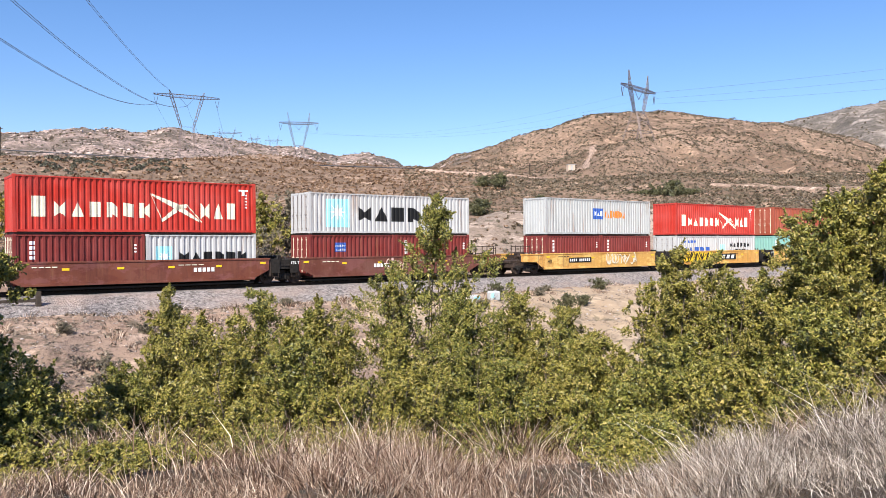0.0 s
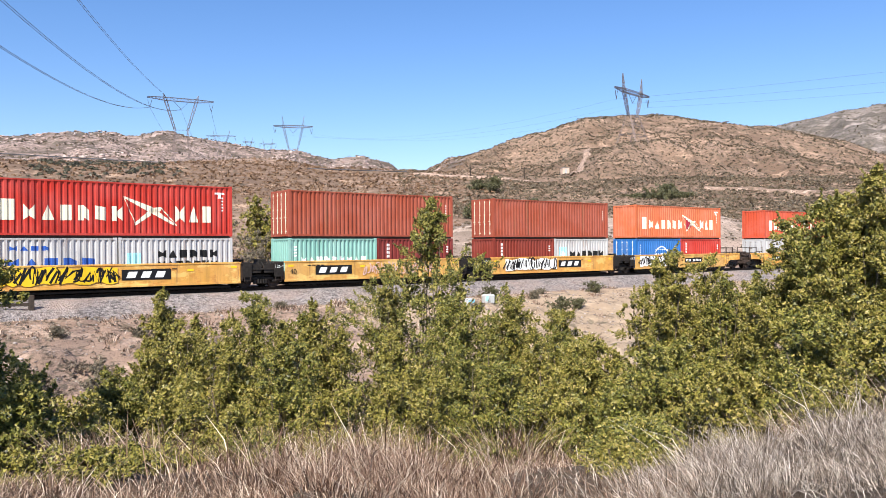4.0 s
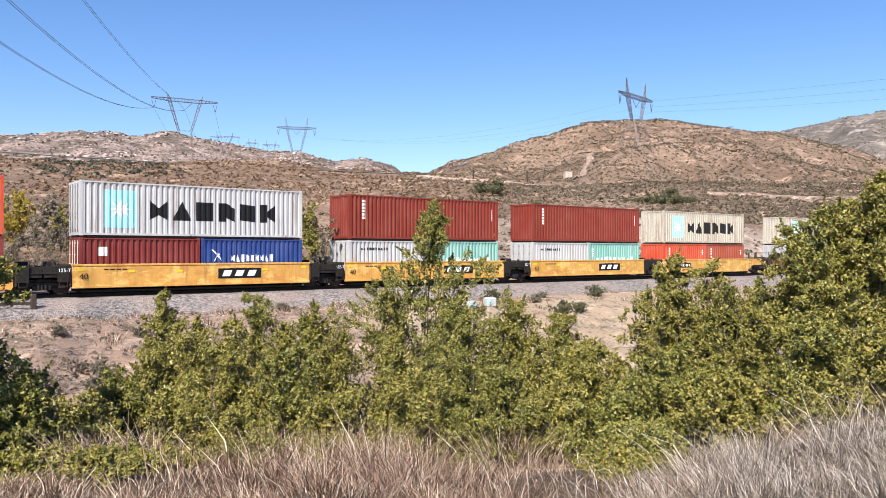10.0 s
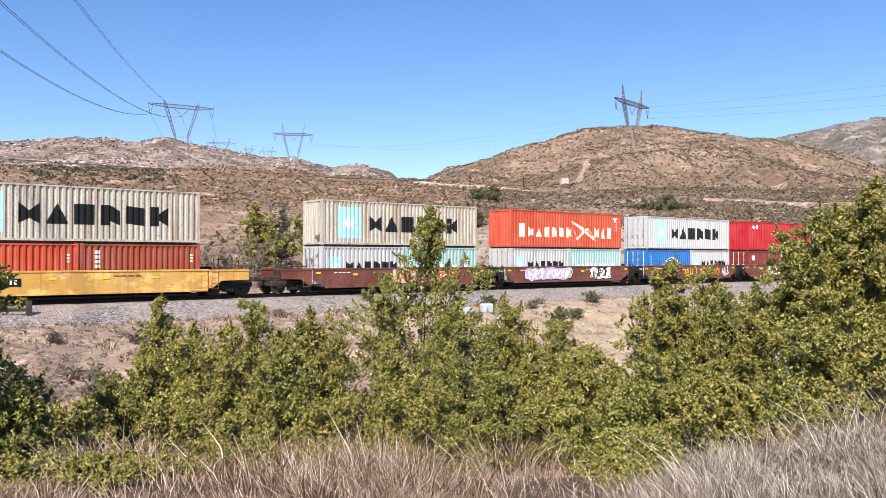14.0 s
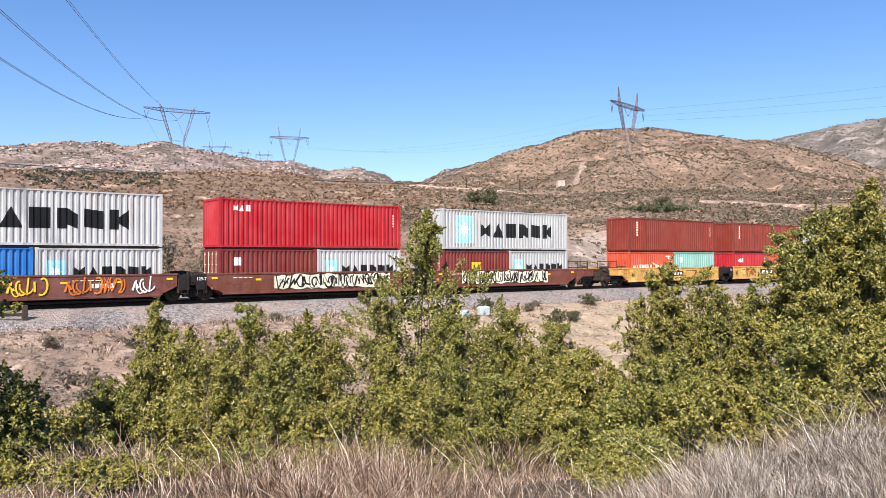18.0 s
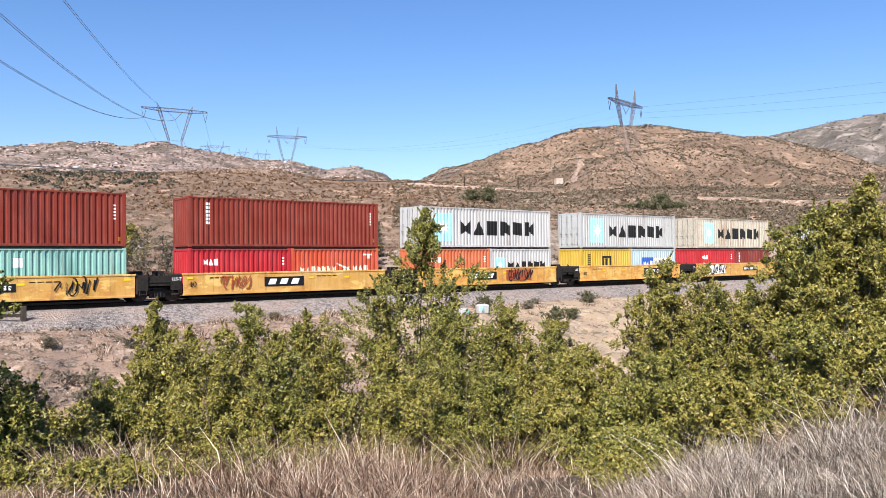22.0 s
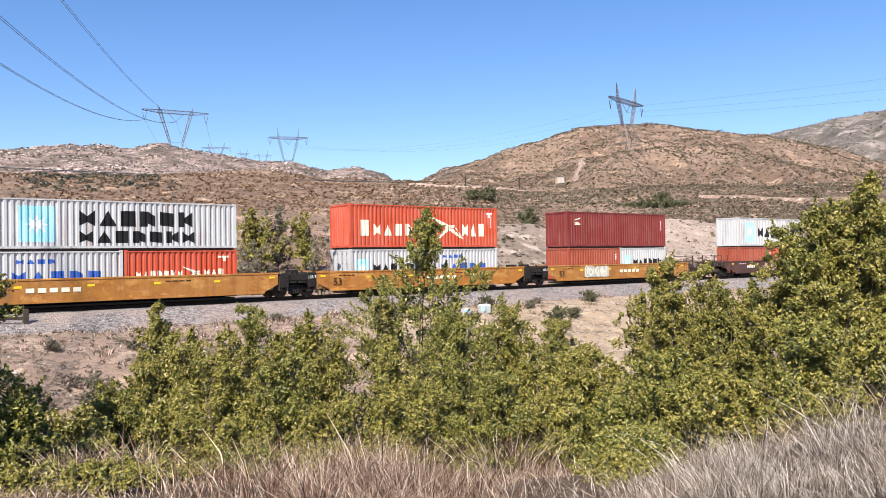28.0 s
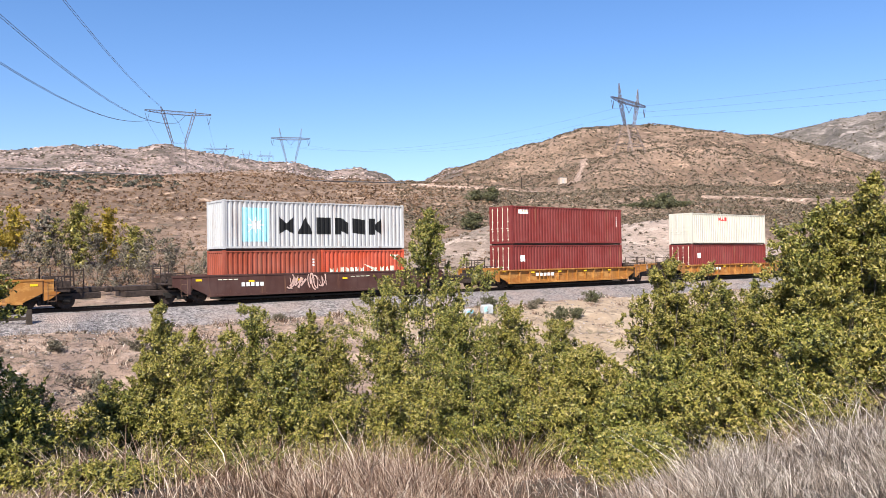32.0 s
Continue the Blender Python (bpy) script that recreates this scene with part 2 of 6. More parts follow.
# crest heights of the ridges in metres, by bearing from the camera in degrees
HILL = ((-9.3, -2.7, 0.7, 2.7, 6.1, 8.9, 10.9, 13.3, 16.8, 19.1, 20.6, 23.4, 25.8, 29.7, 45), (28, 47, 64, 69, 74, 85, 89, 89, 85, 82, 78, 75, 68, 57, 40))
PEAK = ((16, 20.6, 23.1, 24.8, 26.5, 28.5, 30.7, 36.5, 50), (120, 311, 352, 370, 381, 393, 407, 385, 300))
ROCKS = ((-60, -38.3, -29.7, -25.4, -23, -21.2, -19.8, -18.3, -15.6, -10.9, -7.6, -5.6, -3.5, -1, 2), (100, 140, 161, 174, 175, 172, 180, 174, 164, 155, 142, 148, 133, 86, 40))
BROW = ((-60, -38, -29.7, -21.2, -17.5, -14.4, -11.7, -9.3, -6.8, -3.5, 0.7, 8, 40), (24, 30, 33, 32, 32.5, 32.5, 32, 30.5, 30, 29, 28, 26, 22))


def ground_height(x, y):
    x, y = np.asarray(x, float), np.asarray(y, float)
    d, az = np.hypot(x, y), np.degrees(np.arctan2(x, y))
    w = x * N.x + y * N.y - NEAR
    near = np.interp(y, (-60, -8, 4.3, 6.2, 8.0, 9.6, 12, 14, 20, 27), (1.2, 0.75, 0.6, 0.36, -0.08, -0.95, -1.9, -2.2, -2.5, -2.4))
    near = near + 0.55 * np.exp(-((x - 4.7) / 1.5) ** 2 - ((y - 7.2) / 2.4) ** 2)
    bank = np.interp(w, (-24, -15, -9, -5.5, -3.2, 3.8, 7, 14, 40), (-2.6, -2.2, -1.45, -1.0, -0.85, -0.35, 0.05, 0.45, 0.6))
    t = smooth(w, -26, -15)
    z = near * (1 - t) + bank * t + (0.26 * fbm(x, y, 3.0, 4) + 0.20 * fbm(x, y, 0.9, 3)) * smooth(np.abs(w - 1.2), 3.5, 8) * (1 + 0.9 * smooth(-w, 7, 12) * smooth(y, 18, 21))
    far = smooth(w, 8, 30) * (np.abs(az) < 100)
    brow = np.interp(az, *BROW) * smooth(d, 60, 300) ** 1.15 * (1 - 0.35 * smooth(d, 300, 430))
    hill = np.interp(az, *HILL) * smooth(d, 110, 560) * (1 - 0.6 * smooth(d, 570, 1100)) * smooth(az, -10, 0)
    rocks = np.interp(az, *ROCKS) * smooth(d, 330, 1300) * (1 - 0.5 * smooth(d, 1320, 2200)) * (1 - smooth(az, -2, 4))
    peak = np.interp(az, *PEAK) * smooth(d, 1000, 2600) * smooth(az, 12, 20)
    peak = peak - np.abs(fbm(az * 8 + d * 0.02, d * 0.05, 25, 4, 0.55)) * 45 * smooth(d, 1100, 1600) * (1 - smooth(d, 2150, 2500)) * smooth(az, 14, 20)
    spur = 9.0 * np.exp(-((az - 12.6 - 0.016 * (d - 300)) / 2.6) ** 2 - ((d - 292) / 42) ** 2)
    gully = -np.abs(fbm(az * 9 + d * 0.10, d * 0.30, 30, 3, 0.5)) * 9 * smooth(d, 170, 300) * (1 - smooth(d, 400, 500))
    hill = hill + (spur + gully) * smooth(az, -1, 4)
    rise = np.maximum(np.maximum(brow, hill), np.maximum(rocks, peak))
    rough = fbm(x, y, 60, 5, 0.55) * np.minimum(rise * 0.15, 8) + np.abs(fbm(x, y, 150, 4, 0.55)) * -np.minimum(rise * 0.13, 15)
    knoll = 4.6 * np.exp(-((x - 9) / 14) ** 2 - ((y - 96) / 15) ** 2) + 3.5 * np.exp(-((x - 36) / 16) ** 2 - ((y - 120) / 15) ** 2)
    return z + far * (rise + rough * smooth(d, 90, 300) + knoll + 0.8 * fbm(x, y, 14, 4) * smooth(d, 55, 90))


def sheet(name, verts, faces, material, smooth_faces=False, parent=None, label=""):
    me = bpy.data.meshes.new(name)
    verts = np.asarray(verts, np.float32)
    faces = np.asarray(faces, np.int32)
    k = faces.shape[1]
    me.vertices.add(len(verts))
    me.vertices.foreach_set("co", verts.ravel())
    me.loops.add(faces.size)
    me.loops.foreach_set("vertex_index", faces.ravel())
    me.polygons.add(len(faces))
    me.polygons.foreach_set("loop_start", np.arange(0, faces.size, k, dtype=np.int32))
    me.update(calc_edges=True)
    if smooth_faces:
        me.shade_smooth()
    me.materials.append(material)
    ob = new(name, me)
    if parent:
        ob.parent = parent
    if label:
        tagged(ob, label)
    return ob


def earth_mat(name, bare_tones, brush_tones, cover_at, dot_scale=0.22, dot_at=0.56, relief=(2.2, 0.16), pale=1.15, fleck_at=0.56):
    """Pinkish decomposed granite with dry-brush cover, paler where it is bare."""
    m, n, l, b = nodes_of(name)
    g = n.new("ShaderNodeNewGeometry")
    co = n.new("ShaderNodeTexCoord")
    def tex(scale, detail=6.0, rough=0.65):
        t = n.new("ShaderNodeTexNoise")
        t.inputs["Scale"].default_value, t.inputs["Detail"].default_value, t.inputs["Roughness"].default_value = scale, detail, rough
        l.new(co.outputs["Object"], t.inputs["Vector"])
        return t.outputs["Fac"]
    bare = mixed(n, l, tex(0.9), *bare_tones)
    brush = mixed(n, l, tex(0.35), *brush_tones)
    cover = ramp(n, l, tex(0.016, 8, 0.7), [(cover_at - 0.07, (0.1, 0.1, 0.1)), (cover_at + 0.07, (0.92, 0.92, 0.92))])
    col = mixed(n, l, cover, bare, brush)
    dots = ramp(n, l, tex(dot_scale, 3, 0.8), [(dot_at, (0, 0, 0)), (dot_at + 0.09, (0.7, 0.7, 0.7))])
    col = mixed(n, l, dots, col, (0.07, 0.06, 0.035))
    mottle = tex(dot_scale * 0.45, 7, 0.75)
    col = mixed(n, l, ramp(n, l, mottle, [(0.53, (0, 0, 0)), (0.62, (0.75, 0.75, 0.75))]), col, scaled(bare_tones[1], pale))
    fleck = tex(dot_scale * 3.4, 5, 0.8)
    col = mixed(n, l, ramp(n, l, fleck, [(fleck_at, (0, 0, 0)), (fleck_at + 0.06, (0.85, 0.85, 0.85))]), col, scaled(brush_tones[0], 0.85))
    l.new(col, b.inputs["Base Color"])
    b.inputs["Roughness"].default_value = 0.95
    bumped(n, l, b, tex(relief[0], 9, 0.75), 1.0, relief[1])
    return m


EARTH = earth_mat("dry hillside earth", ((0.192, 0.118, 0.080), (0.375, 0.251, 0.174)), ((0.102, 0.061, 0.038), (0.179, 0.109, 0.068)), 0.48, 0.30, 0.55, (0.35, 0.6), 1.22, 0.545)
GRANITE = earth_mat("pinkish granite slope", ((0.235, 0.152, 0.126), (0.505, 0.378, 0.331)), ((0.048, 0.038, 0.028), (0.139, 0.096, 0.070)), 0.50, 0.11, 0.51, (0.12, 3.2), 1.18, 0.53)
DISTANT = earth_mat("grey distant mountain", ((0.181, 0.140, 0.120), (0.360, 0.296, 0.260)), ((0.075, 0.062, 0.051), (0.145, 0.118, 0.098)), 0.47, 0.05, 0.515, (0.04, 7.0), 1.15, 0.54)
SAND = earth_mat("pale eroded sand", ((0.31, 0.215, 0.14), (0.46, 0.345, 0.24)), ((0.15, 0.105, 0.068), (0.24, 0.17, 0.11)), 0.60, 0.7, 0.55)
PALE_BANK = earth_mat("pale pinkish cut bank", ((0.30, 0.205, 0.155), (0.48, 0.37, 0.305)), ((0.13, 0.095, 0.068), (0.22, 0.16, 0.12)), 0.54, 0.7, 0.54, (0.9, 0.4))
# leaf litter, coloured darker to stand for shade beneath shrubs and grass
SHADE_LITTER = earth_mat("leaf litter darkened for plant shade", ((0.096, 0.061, 0.037), (0.174, 0.113, 0.074)), ((0.039, 0.026, 0.016), (0.087, 0.057, 0.035)), 0.45, 2.6, 0.50)
ROAD_DIRT = earth_mat("pinkish trackside dirt", ((0.31, 0.195, 0.145), (0.54, 0.395, 0.315)), ((0.12, 0.076, 0.052), (0.27, 0.175, 0.122)), 0.53, 1.1, 0.53, (3.0, 0.30), 1.2, 0.56)
DIRT = earth_mat("pinkish trackside dirt", ((0.27, 0.165, 0.115), (0.47, 0.335, 0.255)), ((0.12, 0.074, 0.046), (0.26, 0.165, 0.105)), 0.51, 1.1, 0.53, (3.0, 0.22), 1.25, 0.56)


def make_ground():
    az = np.concatenate([np.linspace(-180, -40, 60, endpoint=False), np.linspace(-40, 40, 460, endpoint=False), np.linspace(40, 180, 60, endpoint=False)])
    r = np.concatenate([[0.0], np.geomspace(0.8, 14, 70), np.arange(14.4, 50, 0.42), np.geomspace(50.5, 4600, 210)])
    a, d = np.meshgrid(np.radians(az), r)
    x, y = d * np.sin(a), d * np.cos(a)
    z = ground_height(x, y)
    na, nr = len(az), len(r)
    v = np.stack([x.ravel(), y.ravel(), z.ravel()], 1)
    i, j = np.meshgrid(np.arange(0, nr - 1), np.arange(na), indexing="ij")
    k = (j + 1) % na
    f = np.stack([i * na + j, (i + 1) * na + j, (i + 1) * na + k, i * na + k], -1).reshape(-1, 4)
    ob = sheet("ground", v, f[:, ::-1], EARTH, True)
    c = v[f].mean(1)
    d, b, w = np.hypot(c[:, 0], c[:, 1]), np.degrees(np.arctan2(c[:, 0], c[:, 1])), c[:, 0] * N.x + c[:, 1] * N.y - NEAR
    jig = fbm(c[:, 0], c[:, 1], 9, 4)
    mix = np.zeros(len(f), np.int32)
    mix[(d > 430 + 120 * jig) & (b < 2)] = 1
    mix[(d > 1150) & (b >= 2)] = 2
    sandy = np.exp(-((c[:, 0] - 9) / 15) ** 2 - ((c[:, 1] - 88) / 13) ** 2) + np.exp(-((c[:, 0] - 36) / 18) ** 2 - ((c[:, 1] - 112) / 13) ** 2)
    mix[(sandy + 0.35 * jig > 0.30) & (w > 8)] = 6
    mix[(w < 9) & (d > 18)] = 4
    along = c[:, 0] * U.x + c[:, 1] * U.y
    mix[(w < -4) & (d > 18) & (along + 5 * jig > 22)] = 3
    mix[(c[:, 1] > 1.0 + 1.6 * jig) & (c[:, 1] < 21 + 3 * jig) & (w < -17) & (np.abs(c[:, 0]) < 14 + 5 * jig)] = 5
    for m in (GRANITE, DISTANT, SAND, DIRT, SHADE_LITTER, PALE_BANK):
        ob.data.materials.append(m)
    ob.data.polygons.foreach_set("material_index", mix)
    tagged(ob, "dry pinkish hillside earth with sparse brush", "ground", kind="structure")


make_ground()


def on_track(s, w, z):
    return N * (NEAR + w) + U * s + Vector((0, 0, z))


def gravel_mat(name, a, b_, scale):
    m, n, l, b = nodes_of(name)
    co = n.new("ShaderNodeTexCoord")
    vo = n.new("ShaderNodeTexVoronoi")
    vo.inputs["Scale"].default_value = scale
    l.new(co.outputs["Object"], vo.inputs["Vector"])
    sep = n.new("ShaderNodeSeparateColor")
    l.new(vo.outputs["Color"], sep.inputs[0])
    stone = mixed(n, l, sep.outputs[0], a, b_)
    dirt = noise_node(n, l, 0.35, 5, 0.6)
    col = mixed(n, l, ramp(n, l, dirt, [(0.45, (0, 0, 0)), (0.65, (0.6, 0.6, 0.6))]), stone, (0.34, 0.25, 0.21))
    l.new(col, b.inputs["Base Color"])
    b.inputs["Roughness"].default_value = 0.9
    bumped(n, l, b, vo.outputs["Distance"], 1.0, 0.09)
    return m


BALLAST = gravel_mat("ballast stone", (0.055, 0.046, 0.045), (0.37, 0.325, 0.31), 10.5)


def track_pose(s, w, z):
    return Matrix.Translation(on_track(s, w, z)) @ Matrix.Rotation(TURN, 4, "Z")


def make_ballast():
    """The stone bed: a long heap with rough shoulders, flat on top."""
    ss = np.concatenate([np.linspace(-80, -16, 40), np.linspace(-15, 60, 300), np.linspace(61, 200, 120), np.linspace(205, 420, 40)])
    prof = ((-4.9, -1.15), (-4.2, -0.98), (-3.4, -0.84), (-2.7, -0.66), (-2.1, -0.47), (-1.6, -0.32), (-1.2, -0.20), (-0.6, -0.165), (0.2, -0.16), (1.22, -0.18), (2.3, -0.16), (3.2, -0.17), (3.8, -0.25), (4.6, -0.34), (5.6, -0.6))
    v = []
    for s in ss:
        for w, z in prof:
            k = 1 if -1.3 < w < 3.4 else 2.2
            v.append((s, w, z + 0.03 * k * noise.noise((s * 1.7, w * 2, 0)) + 0.10 * (k - 1) * noise.noise((s * 0.35, w, 3))))
    m = len(prof)
    f = [(i * m + j, (i + 1) * m + j, (i + 1) * m + j + 1, i * m + j + 1) for i in range(len(ss) - 1) for j in range(m - 1)]
    ob = sheet("ballast_bed", v, f, BALLAST, True)
    ob.matrix_world = track_pose(0, 0, 0)
    tagged(ob, "grey crushed-stone ballast bed under the railway track", "ballast", kind="structure")


make_ballast()


def box(bm, x0, x1, y0, y1, z0, z1, bevel=0.0):
    vs = [bm.verts.new(p) for p in ((x0, y0, z0), (x1, y0, z0), (x1, y1, z0), (x0, y1, z0), (x0, y0, z1), (x1, y0, z1), (x1, y1, z1), (x0, y1, z1))]
    fs = [bm.faces.new([vs[i] for i in f]) for f in ((0, 3, 2, 1), (4, 5, 6, 7), (0, 1, 5, 4), (1, 2, 6, 5), (2, 3, 7, 6), (3, 0, 4, 7))]
    if bevel:
        bmesh.ops.bevel(bm, geom=list({e for f in fs for e in f.edges}), offset=bevel, segments=1, affect="EDGES")
    return vs


def rod(bm, a, b, r, sides=6):
    a, b = Vector(a), Vector(b)
    q = (b - a).to_track_quat("Z", "Y").to_matrix()
    rings = [[bm.verts.new(p + q @ Vector((r * math.cos(t), r * math.sin(t), 0))) for t in [2 * math.pi * i / sides for i in range(sides)]] for p in (a, b)]
    for i in range(sides):
        bm.faces.new((rings[0][i], rings[0][(i + 1) % sides], rings[1][(i + 1) % sides], rings[1][i]))
    bm.faces.new(rings[0][::-1])
    bm.faces.new(rings[1])


def mesh_of(name, bm):
    bmesh.ops.recalc_face_normals(bm, faces=bm.faces[:])
    me = bpy.data.meshes.new(name)
    bm.to_mesh(me)
    bm.free()
    me.materials.append(None)
    return me


def place(name, me, material, parent=None, m=None, label=""):
    ob = new(name, me)
    ob.material_slots[0].link = "OBJECT"
    ob.material_slots[0].material = material
    if parent:
        ob.parent = parent
    if m is not None:
        ob.matrix_basis = m
    if label:
        tagged(ob, label)
    return ob


def part(name, bm, material, parent=None, label=""):
    return place(name, mesh_of(name, bm), material, parent, None, label)


def make_track():
    root = new("railway_track")
    root.matrix_world = track_pose(0, 1.22, 0)
    tagged(root, "steel rails on sleepers bedded in ballast", "railway track", kind="structure")
    for side in (-0.7525, 0.7525):
        bm = bmesh.new()
        for y0, y1, z0, z1 in ((-0.037, 0.037, -0.045, 0), (-0.009, 0.009, -0.15, -0.045), (-0.07, 0.07, -0.165, -0.15)):
            box(bm, -80, 420, side + y0, side + y1, z0, z1)
        part("rail", bm, RAIL_STEEL, root)
    bm = bmesh.new()
    box(bm, -0.115, 0.115, -1.3, 1.3, -0.33, -0.168, 0.01)
    me = mesh_of("sleeper", bm)
    for i in range(260):
        place("sleeper", me, TIMBER, root, pose(-25 + i * 0.55, 0, 0, 0, 0, 0.6 * math.sin(i * 2.3)))


make_track()

# ---- the double-stack train ----
MOVERS = []           # (thing, place along the train, sideways, height)
CACHE = {}
PITCH, OUT_Y, IN_Y = 0.29, 0.026, 0.086
STD_H, TALL_H, WIDE = 2.48, 2.78, 2.44


def limb(bm, pts, r0, r1, sides=5):
    rings = []
    for i, p in enumerate(pts):
        p = Vector(p)
        d = (Vector(pts[min(i + 1, len(pts) - 1)]) - Vector(pts[max(i - 1, 0)])).normalized()
        q = d.to_track_quat("Z", "Y").to_matrix()
        r = r0 + (r1 - r0) * i / (len(pts) - 1)
        rings.append([bm.verts.new(p + q @ Vector((r * math.cos(t), r * math.sin(t), 0))) for t in [2 * math.pi * k / sides for k in range(sides)]])
    for a, b in zip(rings, rings[1:]):
        for k in range(sides):
            bm.faces.new((a[k], a[(k + 1) % sides], b[(k + 1) % sides], b[k]))


def shared(key, make):
    if key not in CACHE:
        bm = bmesh.new()
        make(bm)
        CACHE[key] = mesh_of(str(key[0]), bm)
    return CACHE[key]


def corr_breaks(x0, x1):
    xs, x = [], x0
    while x < x1 - 1e-6:
        for step in (0.0, 0.118, 0.160, 0.248):
            if x + step < x1:
                xs.append(x + step)
        x += PITCH
    return xs + [x1]


def corr_y(x, x0):
    t = (x - x0) % PITCH
    if t < 0.118:
        return OUT_Y
    if t < 0.160:
        return OUT_Y + (IN_Y - OUT_Y) * (t - 0.118) / 0.042
    if t < 0.248:
        return IN_Y
    return IN_Y + (OUT_Y - IN_Y) * (t - 0.248) / 0.042


def corr_sheet(bm, x0, x1, z0, z1):
    xs = corr_breaks(x0, x1)
    cols = [(bm.verts.new((x, corr_y(x, x0) if x < x1 else OUT_Y, z0)), bm.verts.new((x, corr_y(x, x0) if x < x1 else OUT_Y, z1))) for x in xs]
    for a, b in zip(cols, cols[1:]):
        bm.faces.new((a[0], b[0], b[1], a[1]))


def marking(bm, pieces, x0=0.12, lift=0.005):
    """Painted shapes that follow the corrugated sheet; each piece: left x, right x, lower z at both, upper z at both."""
    for a, b, la, lb, ua, ub in pieces:
        k0 = math.floor((a - x0) / PITCH)
        xs = [x for x in corr_breaks(x0 + k0 * PITCH, b + PITCH) if a < x < b]
        xs = [a] + xs + [b]
        cols = []
        for x in xs:
            t = (x - a) / (b - a)
            y = corr_y(x + 1e-7, x0) - lift
            cols.append((bm.verts.new((x, y, la + (lb - la) * t)), bm.verts.new((x, y, ua + (ub - ua) * t))))
        for p, q in zip(cols, cols[1:]):
            bm.faces.new((p[0], q[0], q[1], p[1]))


def blocks(x0, x1, z0, h, count, gap=0.24):
    """A row of plain solid shapes of letter size: upright, tapered, leaning and notched ones in turn."""
    out, step = [], (x1 - x0) / (count - gap)
    z1 = z0 + h
    for i in range(count):
        a = x0 + i * step
        b = a + step * (1 - gap)
        c = (a + b) / 2
        k = i % 6
        if count == 1 or k == 2:
            out.append([(a, b, z0, z0, z1, z1)])
        elif k == 1:
            out.append([(a, c, z0, z0, z0 + 0.12 * h, z1), (c, b, z0, z0, z1, z0 + 0.12 * h)])
        elif k == 0:
            out.append([(a, c, z0, z0 + 0.25 * h, z1, z0 + 0.62 * h), (c, b, z0 + 0.25 * h, z0, z0 + 0.62 * h, z1)])
        elif k == 3:
            out.append([(a, c, z0, z0, z1, z1), (c, b, z0 + 0.2 * h, z0, z1, z0 + 0.7 * h)])
        elif k == 4:
            out.append([(a, b, z0 + 0.1 * h, z0, z1, z0 + 0.9 * h)])
        else:
            out.append([(a, a + 0.45 * (b - a), z0, z0, z1, z1), (a + 0.45 * (b - a), b, z0 + 0.3 * h, z0, z0 + 0.62 * h, z1)])
    return out


def bars(x0, x1, z0, h, rows, gap=0.5):
    step = h / rows
    return [(x0, x1, z0 + i * step, z0 + i * step, z0 + (i + 1 - gap) * step, z0 + (i + 1 - gap) * step) for i in range(rows)]


def bird(x0, x1, z0, z1):
    """Two crossing wing shapes."""
    w, h = x1 - x0, z1 - z0
    p = lambda u: x0 + u * w
    q = lambda v: z0 + v * h
    return [(p(0.02), p(0.55), q(0.93), q(0.42), q(1.0), q(0.66)), (p(0.55), p(0.98), q(0.42), q(0.02), q(0.66), q(0.10)),
            (p(0.22), p(0.52), q(0.0), q(0.36), q(0.12), q(0.58)), (p(0.52), p(0.72), q(0.44), q(0.52), q(0.62), q(0.66))]


def wings_line(x0, x1, z0, z1):
    w, h = x1 - x0, z1 - z0
    return [(x0, x0 + 0.22 * w, z1 - 0.04, z0, z1, z0 + 0.12), (x0 + 0.7 * w, x1, z0 + 0.6 * h, z0, z0 + 0.66 * h, z0 + 0.07)]


def star(x0, z0, size):
    """A pale many-rayed star in the middle of a square."""
    c, r, out = (x0 + size / 2, z0 + size / 2), size * 0.36, []
    out.append((c[0] - r * 0.45, c[0] + r * 0.45, c[1] - r * 0.4, c[1] - r * 0.4, c[1] + r * 0.4, c[1] + r * 0.4))
    for sx in (-1, 1):
        for v in (-0.75, 0.0, 0.75):
            a, b = c[0] + sx * r * 0.45, c[0] + sx * r * (1.0 - abs(v) * 0.25)
            za, zb = c[1] + v * r * 0.4, c[1] + v * r
            e = (min(a, b), max(a, b))
            lo, hi = ((za, zb) if sx > 0 else (zb, za))
            out.append((*e, lo - 0.06 * (sx > 0) - 0.01, hi - 0.06 * (sx < 0) - 0.01, lo + 0.06 * (sx > 0) + 0.01, hi + 0.06 * (sx < 0) + 0.01))
    for e in (-1, 1):
        a, b = c[0] - r * 0.14, c[0] + r * 0.14
        if e > 0:
            out += [(a, c[0], c[1] + 0.2 * r, c[1] + 0.2 * r, c[1] + 0.5 * r, c[1] + r), (c[0], b, c[1] + 0.2 * r, c[1] + 0.2 * r, c[1] + r, c[1] + 0.5 * r)]
        else:
            out += [(a, c[0], c[1] - 0.5 * r, c[1] - r, c[1] - 0.2 * r, c[1] - 0.2 * r), (c[0], b, c[1] - r, c[1] - 0.5 * r, c[1] - 0.2 * r, c[1] - 0.2 * r)]
    return out


def rect(x0, x1, z0, z1):
    return [(x0, x1, z0, z0, z1, z1)]


